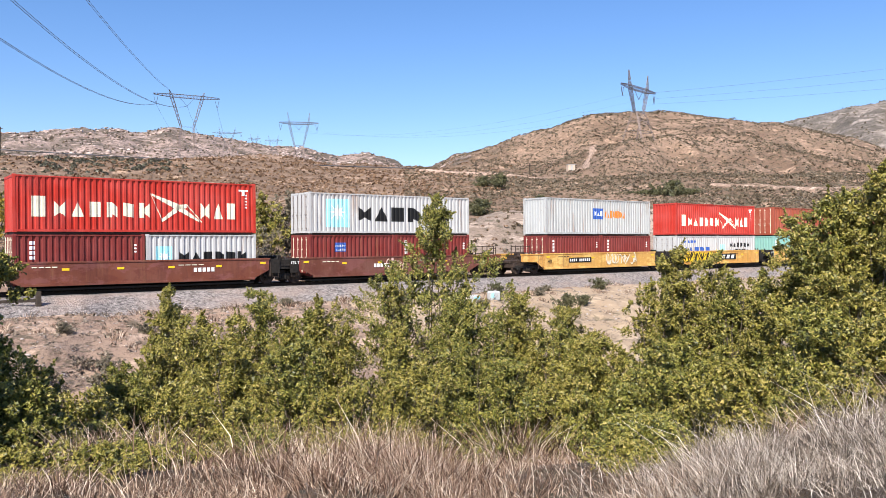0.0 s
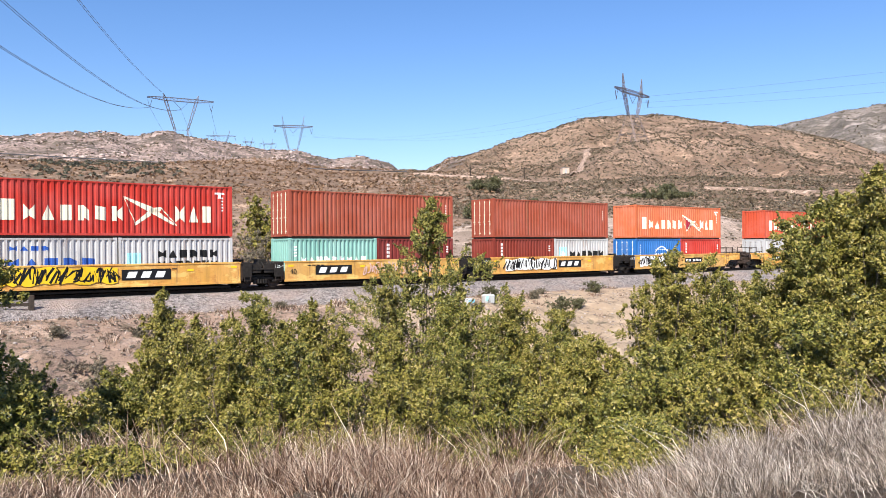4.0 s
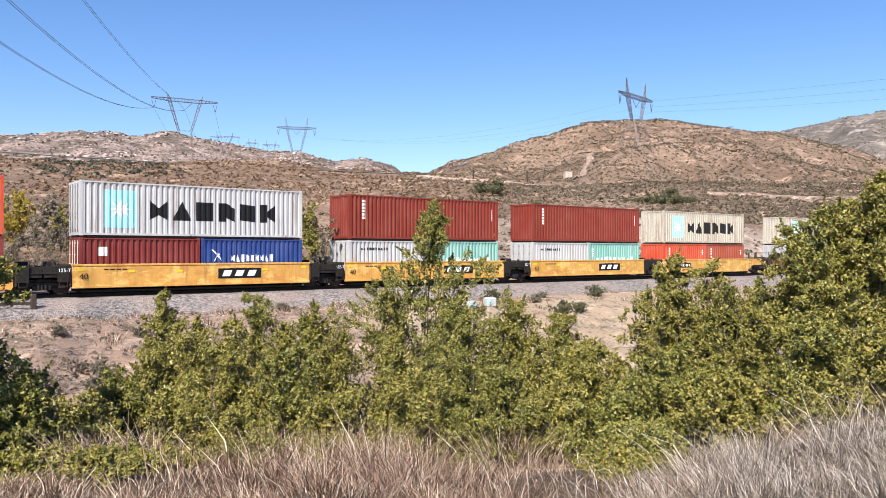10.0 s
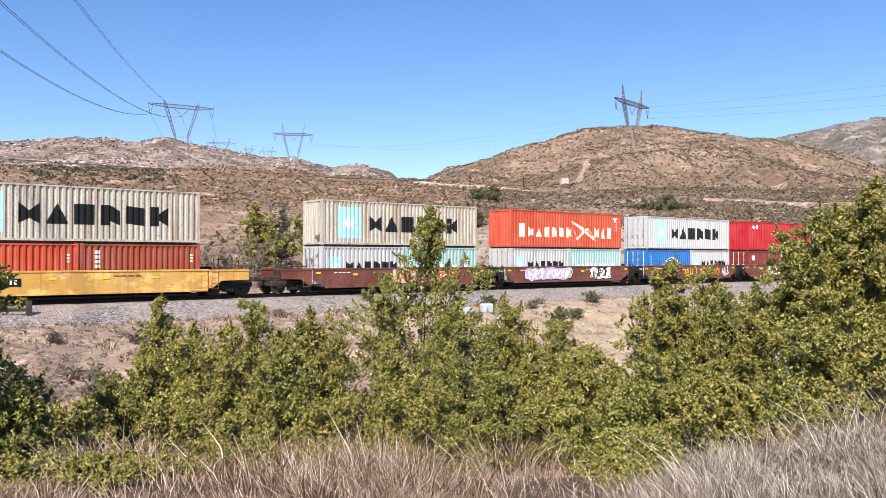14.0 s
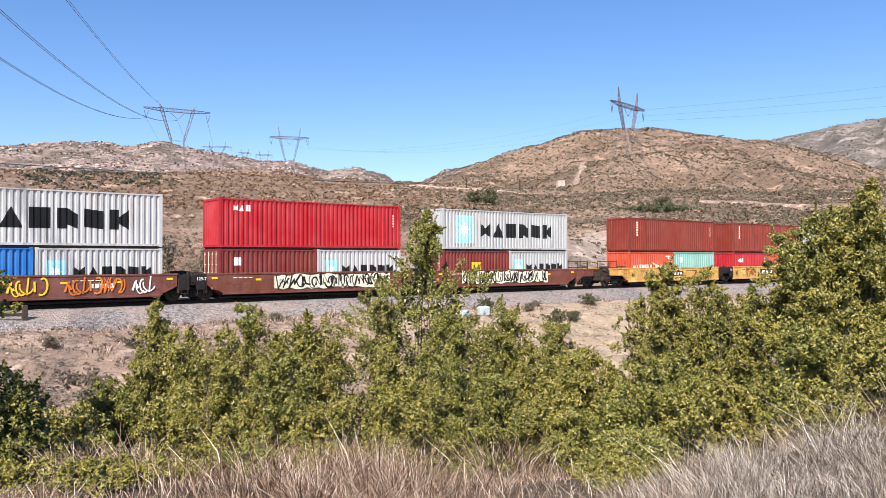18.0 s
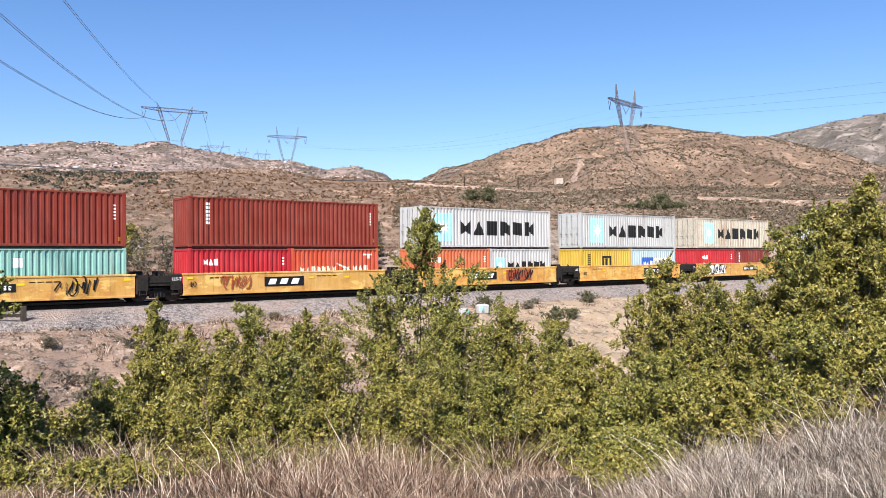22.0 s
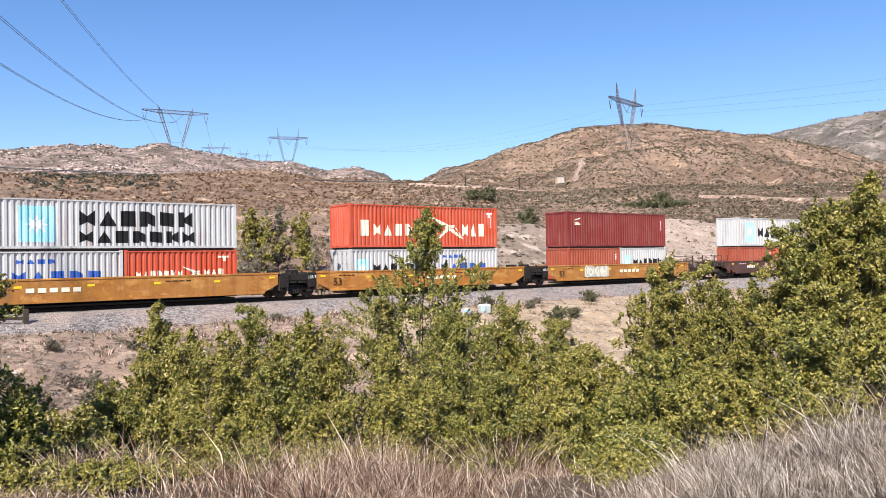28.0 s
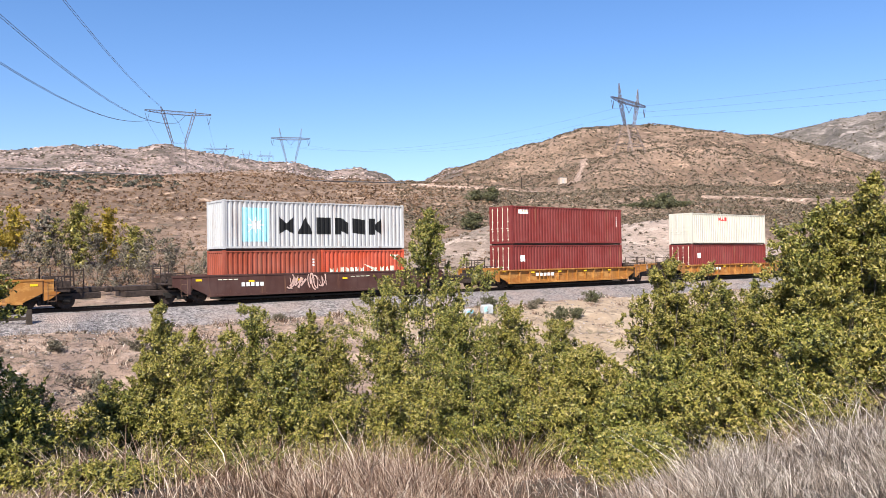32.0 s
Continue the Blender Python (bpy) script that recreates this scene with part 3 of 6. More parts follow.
def marks_for(kind, long_, h):
    """Painted marks of each livery as (name, colour, pieces)."""
    L = 12.19 if long_ else 6.06
    k = h / TALL_H
    small = [("weight_panel", "white", bars(L - 0.62, L - 0.50, h * 0.50, 0.85 * k, 5) if long_ else bars(L - 0.5, L - 0.4, h * 0.62, 0.5, 3))]
    if kind == "starred" and long_:
        return [("emblem_square", "sky", rect(1.15, 2.75, 0.42 * k, 2.35 * k)), ("emblem_star", "white", star(1.2, 0.62 * k, 1.5)),
                ("wordmark", "black", blocks(3.4, 10.5, 0.86 * k, 1.02 * k, 6))]
    if kind == "starred":
        return [("emblem_square", "sky", rect(0.5, 1.35, 0.75, 1.85)), ("emblem_star", "white", star(0.55, 0.9, 0.8)), ("wordmark", "black", blocks(1.75, 5.5, 0.98, 0.56, 6))]
    if kind == "twoline" and long_:
        return [("emblem_square", "sky", rect(1.3, 2.9, 0.35, 2.1)), ("emblem_star", "white", star(1.4, 0.5, 1.4)),
                ("wordmark", "black", blocks(4.0, 9.7, 1.15, 0.80, 6)), ("wordmark", "black", blocks(4.0, 9.8, 0.30, 0.62, 7))]
    if kind == "twoline":
        return [("emblem_square", "sky", rect(0.4, 1.1, 1.0, 1.7)), ("wordmark", "black", blocks(2.0, 5.2, 1.42, 0.42, 6)), ("wordmark", "black", blocks(2.0, 5.2, 0.92, 0.34, 7))]
    if kind in ("south", "south maroon") and long_:
        return [("wordmark", "cream", blocks(0.80, 1.45, 0.76 * k, 1.00 * k, 1) + blocks(1.80, 6.35, 0.78 * k, 0.76 * k, 6, gap=0.36)),
                ("emblem", "cream", bird(6.4, 9.0, 0.55 * k, 2.05 * k) + wings_line(6.4, 9.1, 0.55 * k, 2.05 * k)),
                ("wordmark", "cream", blocks(9.05, 11.0, 0.76 * k, 0.88 * k, 3, gap=0.36))] + (
            [("emblem_fill", "maroon", [(6.75, 7.75, 1.7 * k, 1.15 * k, 1.78 * k, 1.30 * k), (7.0, 7.7, 0.72 * k, 0.95 * k, 1.6 * k, 1.15 * k)])] if kind.endswith("maroon") else []) + small + [
            ("corner_mark", "white", rect(11.2, 11.75, 2.32 * k, 2.42 * k) + rect(11.4, 11.55, 2.1 * k, 2.32 * k))]
    if kind == "south":
        return [("wordmark", "cream", blocks(0.6, 3.0, 0.98, 0.42, 7, gap=0.3)), ("emblem", "cream", bird(3.0, 4.3, 0.88, 1.6)), ("wordmark", "cream", blocks(4.2, 5.3, 0.98, 0.46, 3, gap=0.3)),
                ("corner_mark", "cream", rect(5.0, 5.6, 2.05, 2.15) + rect(5.3, 5.42, 1.85, 2.05))]
    if kind == "blueword":
        return [("wordmark", "blue", blocks(1.0, 5.0, 0.98, 0.50, 5, gap=0.3)), ("small_lettering", "blue", blocks(1.2, 2.9, 1.85, 0.22, 4, gap=0.3))]
    if kind == "globe":
        return [("emblem", "white", [(2.5 + 1.9 * i / 8, 2.5 + 1.9 * (i + 1) / 8, 1.28 + 0.55 * math.sin(math.pi * i / 8) - 0.05, 1.28 + 0.55 * math.sin(math.pi * (i + 1) / 8) - 0.05,
                                     1.28 + 0.55 * math.sin(math.pi * i / 8) + 0.04, 1.28 + 0.55 * math.sin(math.pi * (i + 1) / 8) + 0.04) for i in range(8)] + rect(2.55, 4.35, 1.52, 1.56)),
                ("wordmark", "white", blocks(2.45, 4.45, 0.95, 0.30, 5, gap=0.3)), ("small_lettering", "white", bars(0.5, 0.66, 0.95, 1.1, 6))]
    if kind == "column" and long_:
        return [("column_lettering", "white", bars(0.98, 1.22, 1.25 * k, 1.25 * k, 6, 0.3))] + small + [("door_tag", "yellow", rect(11.82, 11.92, 0.3, 0.5))]
    if kind == "column":
        return [("column_lettering", "white", bars(0.7, 0.95, 1.25, 0.95, 4, 0.3))] + small
    if kind == "smallword":
        x = 0.85
        return [("wordmark", "white", blocks(x, x + (1.0 if long_ else 0.8), h * 0.74 if long_ else h * 0.62, 0.36, 3, gap=0.25))] + small
    if kind == "ferry":
        return [("emblem_square", "blue", rect(5.2, 6.4, 1.2, 2.05)), ("emblem", "white", blocks(5.35, 6.25, 1.45, 0.4, 3)), ("wordmark", "orange", blocks(6.55, 9.0, 1.3, 0.6, 8, gap=0.3))]
    if kind == "ferry small":
        return [("emblem_square", "blue", rect(1.5, 3.0, 0.95, 1.75)), ("emblem", "white", blocks(1.65, 2.85, 1.05, 0.4, 3)), ("name_panel", "cream", rect(3.1, 5.5, 1.0, 1.7)), ("wordmark", "blue", blocks(3.25, 5.4, 1.1, 0.45, 8, gap=0.3))]
    if kind == "line":
        return [("small_lettering", "black", blocks(0.9, 2.9, 1.85, 0.18, 10, gap=0.3)), ("door_tag", "yellow", rect(0.25, 0.34, 1.0, 1.3))]
    if kind == "pale words":
        return [("wordmark", "white", blocks(0.8, 5.3, 0.95, 0.42, 9, gap=0.3)), ("weight_panel", "white", bars(0.35, 0.5, 1.4, 0.7, 4))]
    if kind == "script":
        return [("emblem", "white", bird(0.6, 1.2, 1.2, 1.9)), ("wordmark", "white", blocks(1.7, 4.2, 1.2, 0.40, 9, gap=0.3))]
    if kind == "loop":
        return [("emblem", "cream", [(0.72, 1.45, 2.05, 2.22, 2.10, 2.32), (0.72, 1.25, 1.90, 1.86, 1.95, 1.92)]), ("small_lettering", "cream", bars(0.75, 1.4, 1.72, 0.14, 1, 0.2))] + small
    if kind == "m yellow":
        return [("emblem", "yellow", rect(2.6, 2.78, 0.95, 1.55) + rect(2.95, 3.13, 0.95, 1.5) + rect(3.3, 3.5, 0.95, 1.55) + rect(2.6, 3.5, 1.5, 1.66))]
    if kind == "m dark":
        return [("emblem", "black", rect(2.5, 2.72, 0.95, 1.75) + rect(2.95, 3.15, 0.95, 1.7) + rect(3.4, 3.62, 0.95, 1.75) + rect(2.5, 3.62, 1.72, 1.9)), ("column_lettering", "black", bars(0.8, 1.1, 1.0, 1.1, 7, 0.4))]
    if kind == "tag":
        return [("name_panel", "blue", rect(1.75, 2.5, 1.45, 2.0)), ("small_lettering", "white", blocks(1.8, 2.45, 1.75, 0.12, 5) + blocks(1.8, 2.45, 1.5, 0.12, 5))]
    if kind == "plate":
        return [("name_panel", "white", rect(0.7, 1.7, 2.2 * k, 2.5 * k)), ("name_panel", "yellow", rect(1.0, 1.7, 2.36 * k, 2.46 * k))] + small
    if kind == "parcel":
        return [("wordmark", "red", blocks(4.2, 5.6, 2.1, 0.35, 3))]
    if kind == "square tag":
        return [("name_panel", "white", rect(0.9, 1.3, 1.55, 2.0))]
    return small


def container(q, z, colour, kind, long_, h, doors, label, group):
    L = 12.19 if long_ else 6.06
    skin = PAINTS[colour]
    root = new("shipping_container")
    tagged(root, label, "shipping container", group)
    size = (L, h)

    def frame_parts(bm):
        for y in (0.0, WIDE - 0.11):
            for x in (0, L - 0.13):
                box(bm, x, x + 0.13, y, y + 0.11, 0.11, h - 0.11)
            box(bm, 0.13, L - 0.13, y + 0.01, y + 0.09, 0.035, 0.15)
            box(bm, 0.13, L - 0.13, y + 0.01, y + 0.08, h - 0.10, h - 0.03)
        for x in (0.01, L - 0.09):
            box(bm, x, x + 0.08, 0.11, WIDE - 0.11, 0.03, 0.16)
            box(bm, x, x + 0.08, 0.11, WIDE - 0.11, h - 0.13, h - 0.02)

    place("frame", shared(("frame", *size), frame_parts), skin, root)
    side = shared(("side_panel", *size), lambda bm: corr_sheet(bm, 0.12, L - 0.12, 0.14, h - 0.09))
    place("side_panel", side, skin, root)
    place("side_panel", side, skin, root, pose(L, WIDE, 0, 0, 0, 180))

    def roof(bm):
        xs = [0.09 + (L - 0.18) * i / 80 for i in range(81)]
        cols = [(bm.verts.new((x, 0.07, h - 0.035 - 0.02 * (i % 2))), bm.verts.new((x, WIDE - 0.07, h - 0.035 - 0.02 * (i % 2)))) for i, x in enumerate(xs)]
        for a, b in zip(cols, cols[1:]):
            bm.faces.new((a[0], b[0], b[1], a[1]))

    place("roof_panel", shared(("roof_panel", *size), roof), skin, root)
    # floor box, deepened with dark fill that stands for shade in the gap beneath
    place("floor", shared(("floor", *size), lambda bm: box(bm, 0.09, L - 0.09, 0.09, WIDE - 0.09, -0.085, 0.13)), CAR_DARK, root)
    cast = shared(("corner_casting",), lambda bm: box(bm, -0.003, 0.175, -0.003, 0.16, 0, 0.118, 0.01))
    for x in (0, L - 0.172):
        for y in (0, WIDE - 0.157):
            for zz in (0, h - 0.118):
                place("corner_casting", cast, skin, root, pose(x, y, zz))
    end = shared(("end_wall", h), lambda bm: corr_sheet(bm, 0.11, WIDE - 0.11, 0.15, h - 0.12))
    if doors:
        leaf = shared(("door", h), lambda bm: [box(bm, 0.015, 0.055, 0.005, 1.10, 0.0, h - 0.30, 0.008)] + [box(bm, 0.004, 0.016, 0.08, 1.02, 0.12 + i * (h - 0.42) / 4, 0.12 + (i + 0.72) * (h - 0.42) / 4) for i in range(4)])
        bar = shared(("lock_rod", h), lambda bm: [rod(bm, (-0.022, 0, 0.0), (-0.022, 0, h - 0.32), 0.017), box(bm, -0.045, 0.0, -0.05, 0.17, 0.93, 0.97)] + [box(bm, -0.035, 0.012, -0.04, 0.04, v, v + 0.07) for v in (0.1, 0.75, 1.4, h - 0.5)])
        for i in range(2):
            d = place("door", leaf, skin, root, pose(0, 0.115 + i * 1.105, 0.16))
            for v in (0.26, 0.84):
                place("lock_rod", bar, STEEL if colour in ("white", "cream", "pale grey") else MARK["cream"], d, pose(0, v, 0.01))
    else:
        place("end_wall", end, skin, root, pose(0, WIDE, 0, 0, 0, -90))
    place("end_wall", end, skin, root, pose(L, 0, 0, 0, 0, 90))
    flat = []
    for name, col, pieces in marks_for(kind, long_, h):
        if pieces and isinstance(pieces[0], list):
            many = len(pieces) > 3 and pieces[0][0][1] - pieces[0][0][0] < 0.2
            flat += [(name, col, [p for shape in pieces for p in shape], "stuff")] if many else [("letter_block", col, shape, "") for shape in pieces]
        else:
            flat.append((name, col, pieces, "stuff" if name in ("weight_panel", "column_lettering") else ""))
    for name, col, pieces, sort in flat:
        up = 0.010 if name in ("emblem_star", "emblem_fill", "emblem") or (name == "letter_block" and "ferry" in kind) else 0.005
        ob = place(name, shared((name, col, round(h, 2), *[round(v, 2) for v in pieces[0]], len(pieces)), lambda bm, p=pieces, u=up: marking(bm, p, 0.12, u)), MARK[col], root)
        if sort:
            tagged(ob, kind=sort)
    MOVERS.append((root, q, 0.0, z))
    return root


# Each well: place along the train, car style, top box, lower boxes; a box is colour, marks, size.
def wells():
    return [
        (5.88, "brown", "red/south", "maroon/column", "white/starred"),
        (21.44, "brown", "white/starred/std doors", "maroon/tag", "maroon/column"),
        (40.98, "yellow", "pale grey/ferry", "maroon/column", "maroon/column"),
        (56.70, "yellow", "red/south", "white/blueword", "white/twoline"),
        (72.35, "yellow", "rust/plain/doors", "teal/pale words", "maroon/column"),
        (88.22, "yellow", "rust/plain/doors", "dark rust/column", "white/starred"),
        (103.95, "yellow", "orange/south maroon", "blue/globe", "red/column"),
        (123.70, "yellow", "orange red/south", "white/line", "maroon/column"),
        (139.21, "yellow", "white/starred/doors", "maroon/square tag", "navy/script"),
        (154.58, "yellow", "dark rust/column", "white/line", "teal/pale words"),
        (170.19, "yellow", "dark rust/column", "white/line", "teal/pale words"),
        (185.71, "yellow", "cream/starred", "orange red/column", "rust/column"),
        (205.35, "brown", "cream/starred", "white/starred", "pale teal/pale words"),
        (220.77, "brown", "orange red/south", "white/starred", "pale teal/pale words"),
        (236.34, "brown", "white/starred/doors", "blue/globe", "white/starred"),
        (251.63, "brown", "crimson/smallword", "maroon/square tag", "white/starred"),
        (267.28, "brown", "pale grey/starred", "maroon/m yellow", "pale grey/starred"),
        (286.93, "yellow", "dark rust/column", "orange red/south", "teal/square tag"),
        (302.36, "yellow", "dark rust/column", "crimson/smallword", "orange red/south"),
        (317.94, "yellow", "white/starred/doors", "orange/smallword", "white/starred"),
        (333.56, "yellow", "pale grey/starred/doors", "yellow/m dark", "pale blue/ferry small"),
        (349.05, "yellow", "cream/starred/doors", "crimson/smallword", "maroon/column"),
        (370.88, "ochre", "white/twoline/std doors", "white/blueword", "orange red/south"),
        (390.44, "ochre", "orange red/south", "white/starred", "white/blueword"),
        (410.02, "ochre", "maroon/loop", "rust/plain", "white/starred"),
        (433.72, "dark", "white/starred", "rust/plain", "orange red/south"),
        (455.41, "stake", "maroon/plate/doors", "maroon/square tag/tall doors"),
        (477.29, "stake", "ivory/parcel/doors", "maroon/square tag/tall doors"),
    ]


WORDS = {"red": "bright red", "orange red": "orange-red", "orange": "faded orange", "maroon": "maroon", "rust": "rust-red", "crimson": "crimson", "dark rust": "brownish red",
         "white": "off-white", "cream": "cream-white", "ivory": "clean ivory-white", "pale grey": "pale grey", "teal": "teal-green", "pale teal": "pale teal", "blue": "bright blue", "navy": "navy blue",
         "yellow": "mustard yellow", "pale blue": "pale blue"}
MARK_WORDS = {"starred": "star emblem and black wordmark", "twoline": "two-line black wordmark", "south": "white winged emblem and wordmark", "south maroon": "white and maroon winged emblem",
              "blueword": "blue wordmark", "globe": "white globe emblem", "column": "white lettering in a column", "smallword": "small white wordmark", "ferry": "blue square and orange wordmark",
              "ferry small": "blue square and name panel", "line": "small dark lettering", "pale words": "faded white lettering", "script": "white script mark", "loop": "small cream emblem",
              "m yellow": "yellow emblem", "m dark": "dark emblem", "tag": "small blue sticker", "plate": "small white and yellow plate", "parcel": "small red wordmark", "square tag": "small white tag", "plain": "plain sides"}


def load_boxes():
    for q, style, top, *low in wells():
        base = 0.36
        lower_h = TALL_H if "tall" in low[0] else STD_H
        spots = [0.0, 12.19 - 6.06] if len(low) == 2 else [0.0]
        for spec, dx in zip(low, spots):
            colour, kind, *flags = spec.split("/")
            long_ = len(low) == 1
            container(q + dx, base, colour, kind, long_, lower_h, "doors" in " ".join(flags) or (dx == 0 and colour in ("white", "maroon", "blue")),
                      "%s container, %s, in a well car" % (WORDS[colour], MARK_WORDS[kind]), "lower containers on the train")
        colour, kind, *flags = top.split("/")
        flags = " ".join(flags)
        container(q, base + lower_h + 0.08, colour, kind, True, STD_H if "std" in flags else TALL_H, "doors" in flags,
                  "%s container, %s, stacked on top" % (WORDS[colour], MARK_WORDS[kind]), "upper containers on the train")


load_boxes()

CAR_STYLE = {"yellow": (CAR_YELLOW, -0.42, 12.61, "yellow"), "brown": (CAR_BROWN, -0.75, 12.94, "brown"), "ochre": (CAR_OCHRE, -2.45, 14.64, "ochre"),
             "dark": (CAR_FADED, -1.9, 14.1, "dark brown"), "stake": (CAR_OCHRE, -1.4, 13.6, "weathered ochre")}


def sill(bm, x0, x1, stake):
    """One side of a well: top chord, web, bottom chord, upright stiffeners, raised ends over the wheels."""
    y = -0.20
    lo, hi = 0.30, 1.50
    if stake:
        hi = 1.32
    box(bm, x0, x1, y - 0.03, y + 0.12, hi - 0.10, hi, 0.012)
    vs = [(x0 + 0.05, hi - 0.1), (x0 + 0.05, 0.82), (x0 + 0.9, lo + 0.1), (x1 - 0.9, lo + 0.1), (x1 - 0.05, 0.82), (x1 - 0.05, hi - 0.1)]
    if x1 - x0 < 13.4:
        vs = [(x0 + 0.05, hi - 0.1), (x0 + 0.05, lo + 0.12), (x1 - 0.05, lo + 0.12), (x1 - 0.05, hi - 0.1)]
    deep = 0.12 if stake else 0.0
    a = [bm.verts.new((x, y + deep, z)) for x, z in vs]
    b = [bm.verts.new((x, y + 0.03 + deep, z)) for x, z in vs]
    bm.faces.new(a)
    bm.faces.new(b[::-1])
    for i in range(len(vs)):
        j = (i + 1) % len(vs)
        bm.faces.new((a[j], a[i], b[i], b[j]))
    e = 0.9 if x1 - x0 > 13.4 else 0.05
    box(bm, x0 + e, x1 - e, y - 0.04, y + 0.16, lo, lo + 0.12, 0.012)
    n = int((x1 - x0) / (0.95 if stake else 2.9))
    for i in range(1, n):
        x = x0 + (x1 - x0) * i / n
        if stake:
            box(bm, x - 0.05, x + 0.05, y + 0.01, y + 0.12, lo + 0.12, hi - 0.1)
        else:
            box(bm, x - 0.75, x + 0.75, y - 0.012, y, lo + 0.13, lo + 0.19)


def scrawl(seed, x0, x1, z0, z1, fat=0.15):
    """Looping spray-paint strokes as plain curved bands: no letters."""
    r = random.Random(seed)
    out, x = [], x0
    while x < x1 - 0.25:
        w = r.uniform(0.26, 0.52)
        cz, rz = (z0 + z1) / 2 + r.uniform(-0.08, 0.08), (z1 - z0) / 2 * r.uniform(0.55, 1.0)
        a0, turn = r.uniform(0, 6.28), r.choice((2.6, 3.4, 4.2))
        if r.random() < 0.55:                 # angular strokes between the arcs
            tilt = r.uniform(-0.25, 0.25)
            pts = [(x + tilt, z0 + r.uniform(0, 0.25)), (x + w * 0.35, z1 - r.uniform(0, 0.3)), (x + w * 0.7 + tilt, z0 + r.uniform(0.1, 0.4)), (x + w * 1.1, z1 - r.uniform(0, 0.25))][:r.choice((2, 3, 4))]
            out.append((pts, fat * r.uniform(0.7, 1.7)))
        else:
            out.append(([(x + w / 2 + w / 2 * math.cos(a0 + turn * k / 10) + 0.12 * k / 10, cz + rz * math.sin(a0 + turn * k / 10)) for k in range(11)], fat * r.uniform(0.6, 1.4)))
        x += w * r.uniform(0.34, 0.62)
    return out


def band(bm, pts, width, y):
    """A ribbon of paint along points on the sill's face."""
    prev = None
    for i, (x, z) in enumerate(pts):
        x2, z2 = pts[min(i + 1, len(pts) - 1)]
        x1, z1 = pts[max(i - 1, 0)]
        d = math.hypot(x2 - x1, z2 - z1) or 1
        nx, nz = -(z2 - z1) / d * width / 2, (x2 - x1) / d * width / 2
        cur = (bm.verts.new((x + nx, y, z + nz)), bm.verts.new((x - nx, y, z - nz)))
        if prev:
            bm.faces.new((prev[0], prev[1], cur[1], cur[0]))
        prev = cur


def flat_rect(bm, x0, x1, z0, z1, y):
    bm.faces.new([bm.verts.new(p) for p in ((x0, y, z0), (x1, y, z0), (x1, y, z1), (x0, y, z1))])


GRAFFITI = {1: ((5.2, 6.9, "pink", None),), 2: ((6.4, 10.2, "cream", None),), 3: ((0.5, 6.0, "yellow", "black"),), 4: ((4.8, 10.2, "pink", None),), 5: ((0.9, 6.1, "white", "black"),),
            6: ((0.2, 4.6, "white", "black"),), 12: ((5.0, 6.8, "pink", "orange"), (8.2, 10.4, "orange", None)), 13: ((1.2, 6.0, "lilac", "white"), (8.2, 10.6, "white", "black")),
            14: ((4.9, 6.6, "yellow", None), (7.4, 10.2, "orange", None), (10.6, 11.8, "white", None)), 15: ((3.2, 11.2, "cream", "black"),), 16: ((1.5, 9.8, "cream", "black"),),
            17: ((1.6, 2.9, "pink", None), (8.9, 10.8, "black", None)), 18: ((1.6, 3.4, "rust", None),), 19: ((7.4, 9.9, "rust", "black"),), 21: ((1.3, 4.1, "white", "black"),),
            24: ((1.5, 4.4, "grey", "cream"),), 25: ((3.6, 6.2, "pink", None),)}
# black name plates on the sills: place along the car and whether they carry slanted shapes or small bars
PLATES = {3: (6.2, 1), 4: (1.6, 1), 5: (6.3, 1), 6: (6.4, 0), 7: (0.9, 0), 8: (7.0, 1), 9: (7.2, 1), 10: (7.0, 1), 11: (1.0, 0), 17: (4.6, 0), 18: (4.3, 1), 19: (4.0, 1), 20: (7.5, 1), 21: (7.2, 0), 2: (2.2, 0)}


def slant_shapes(bm):
    for u in (0.22, 0.94, 1.66):
        bm.faces.new([bm.verts.new((x, -0.222, z)) for x, z in ((u, 0.11), (u + 0.44, 0.11), (u + 0.58, 0.43), (u + 0.14, 0.43))])


def small_bars(bm):
    for u, n in ((0.12, 4), (1.15, 6)):
        for k in range(n):
            flat_rect(bm, u + k * 0.21, u + k * 0.21 + 0.12, 0.09, 0.29, -0.222)


def name_plate(root, x, slanted):
    p = place("name_plate", shared(("name_plate", slanted), lambda bm: flat_rect(bm, 0, 2.5, 0, 0.54 if slanted else 0.38, -0.219)), MARK["black"], root, pose(x, 0, 0.66 if slanted else 0.76), "black stencil plate")
    tagged(place("plate_lettering", shared(("plate_lettering", slanted), slant_shapes if slanted else small_bars), MARK["white"], p), kind="stuff")


def painted_letters(text, x, z, size, material, parent, name="lettering"):
    cu = bpy.data.curves.new(name, "FONT")
    cu.body, cu.size, cu.extrude = text, size, 0.001
    tmp = new(name, cu)
    me = bpy.data.meshes.new_from_object(tmp.evaluated_get(bpy.context.evaluated_depsgraph_get()))
    bpy.data.objects.remove(tmp)
    me.materials.clear()
    me.materials.append(None)
    return place(name, me, material, parent, pose(x, -0.247, z, 90, 0, 0))


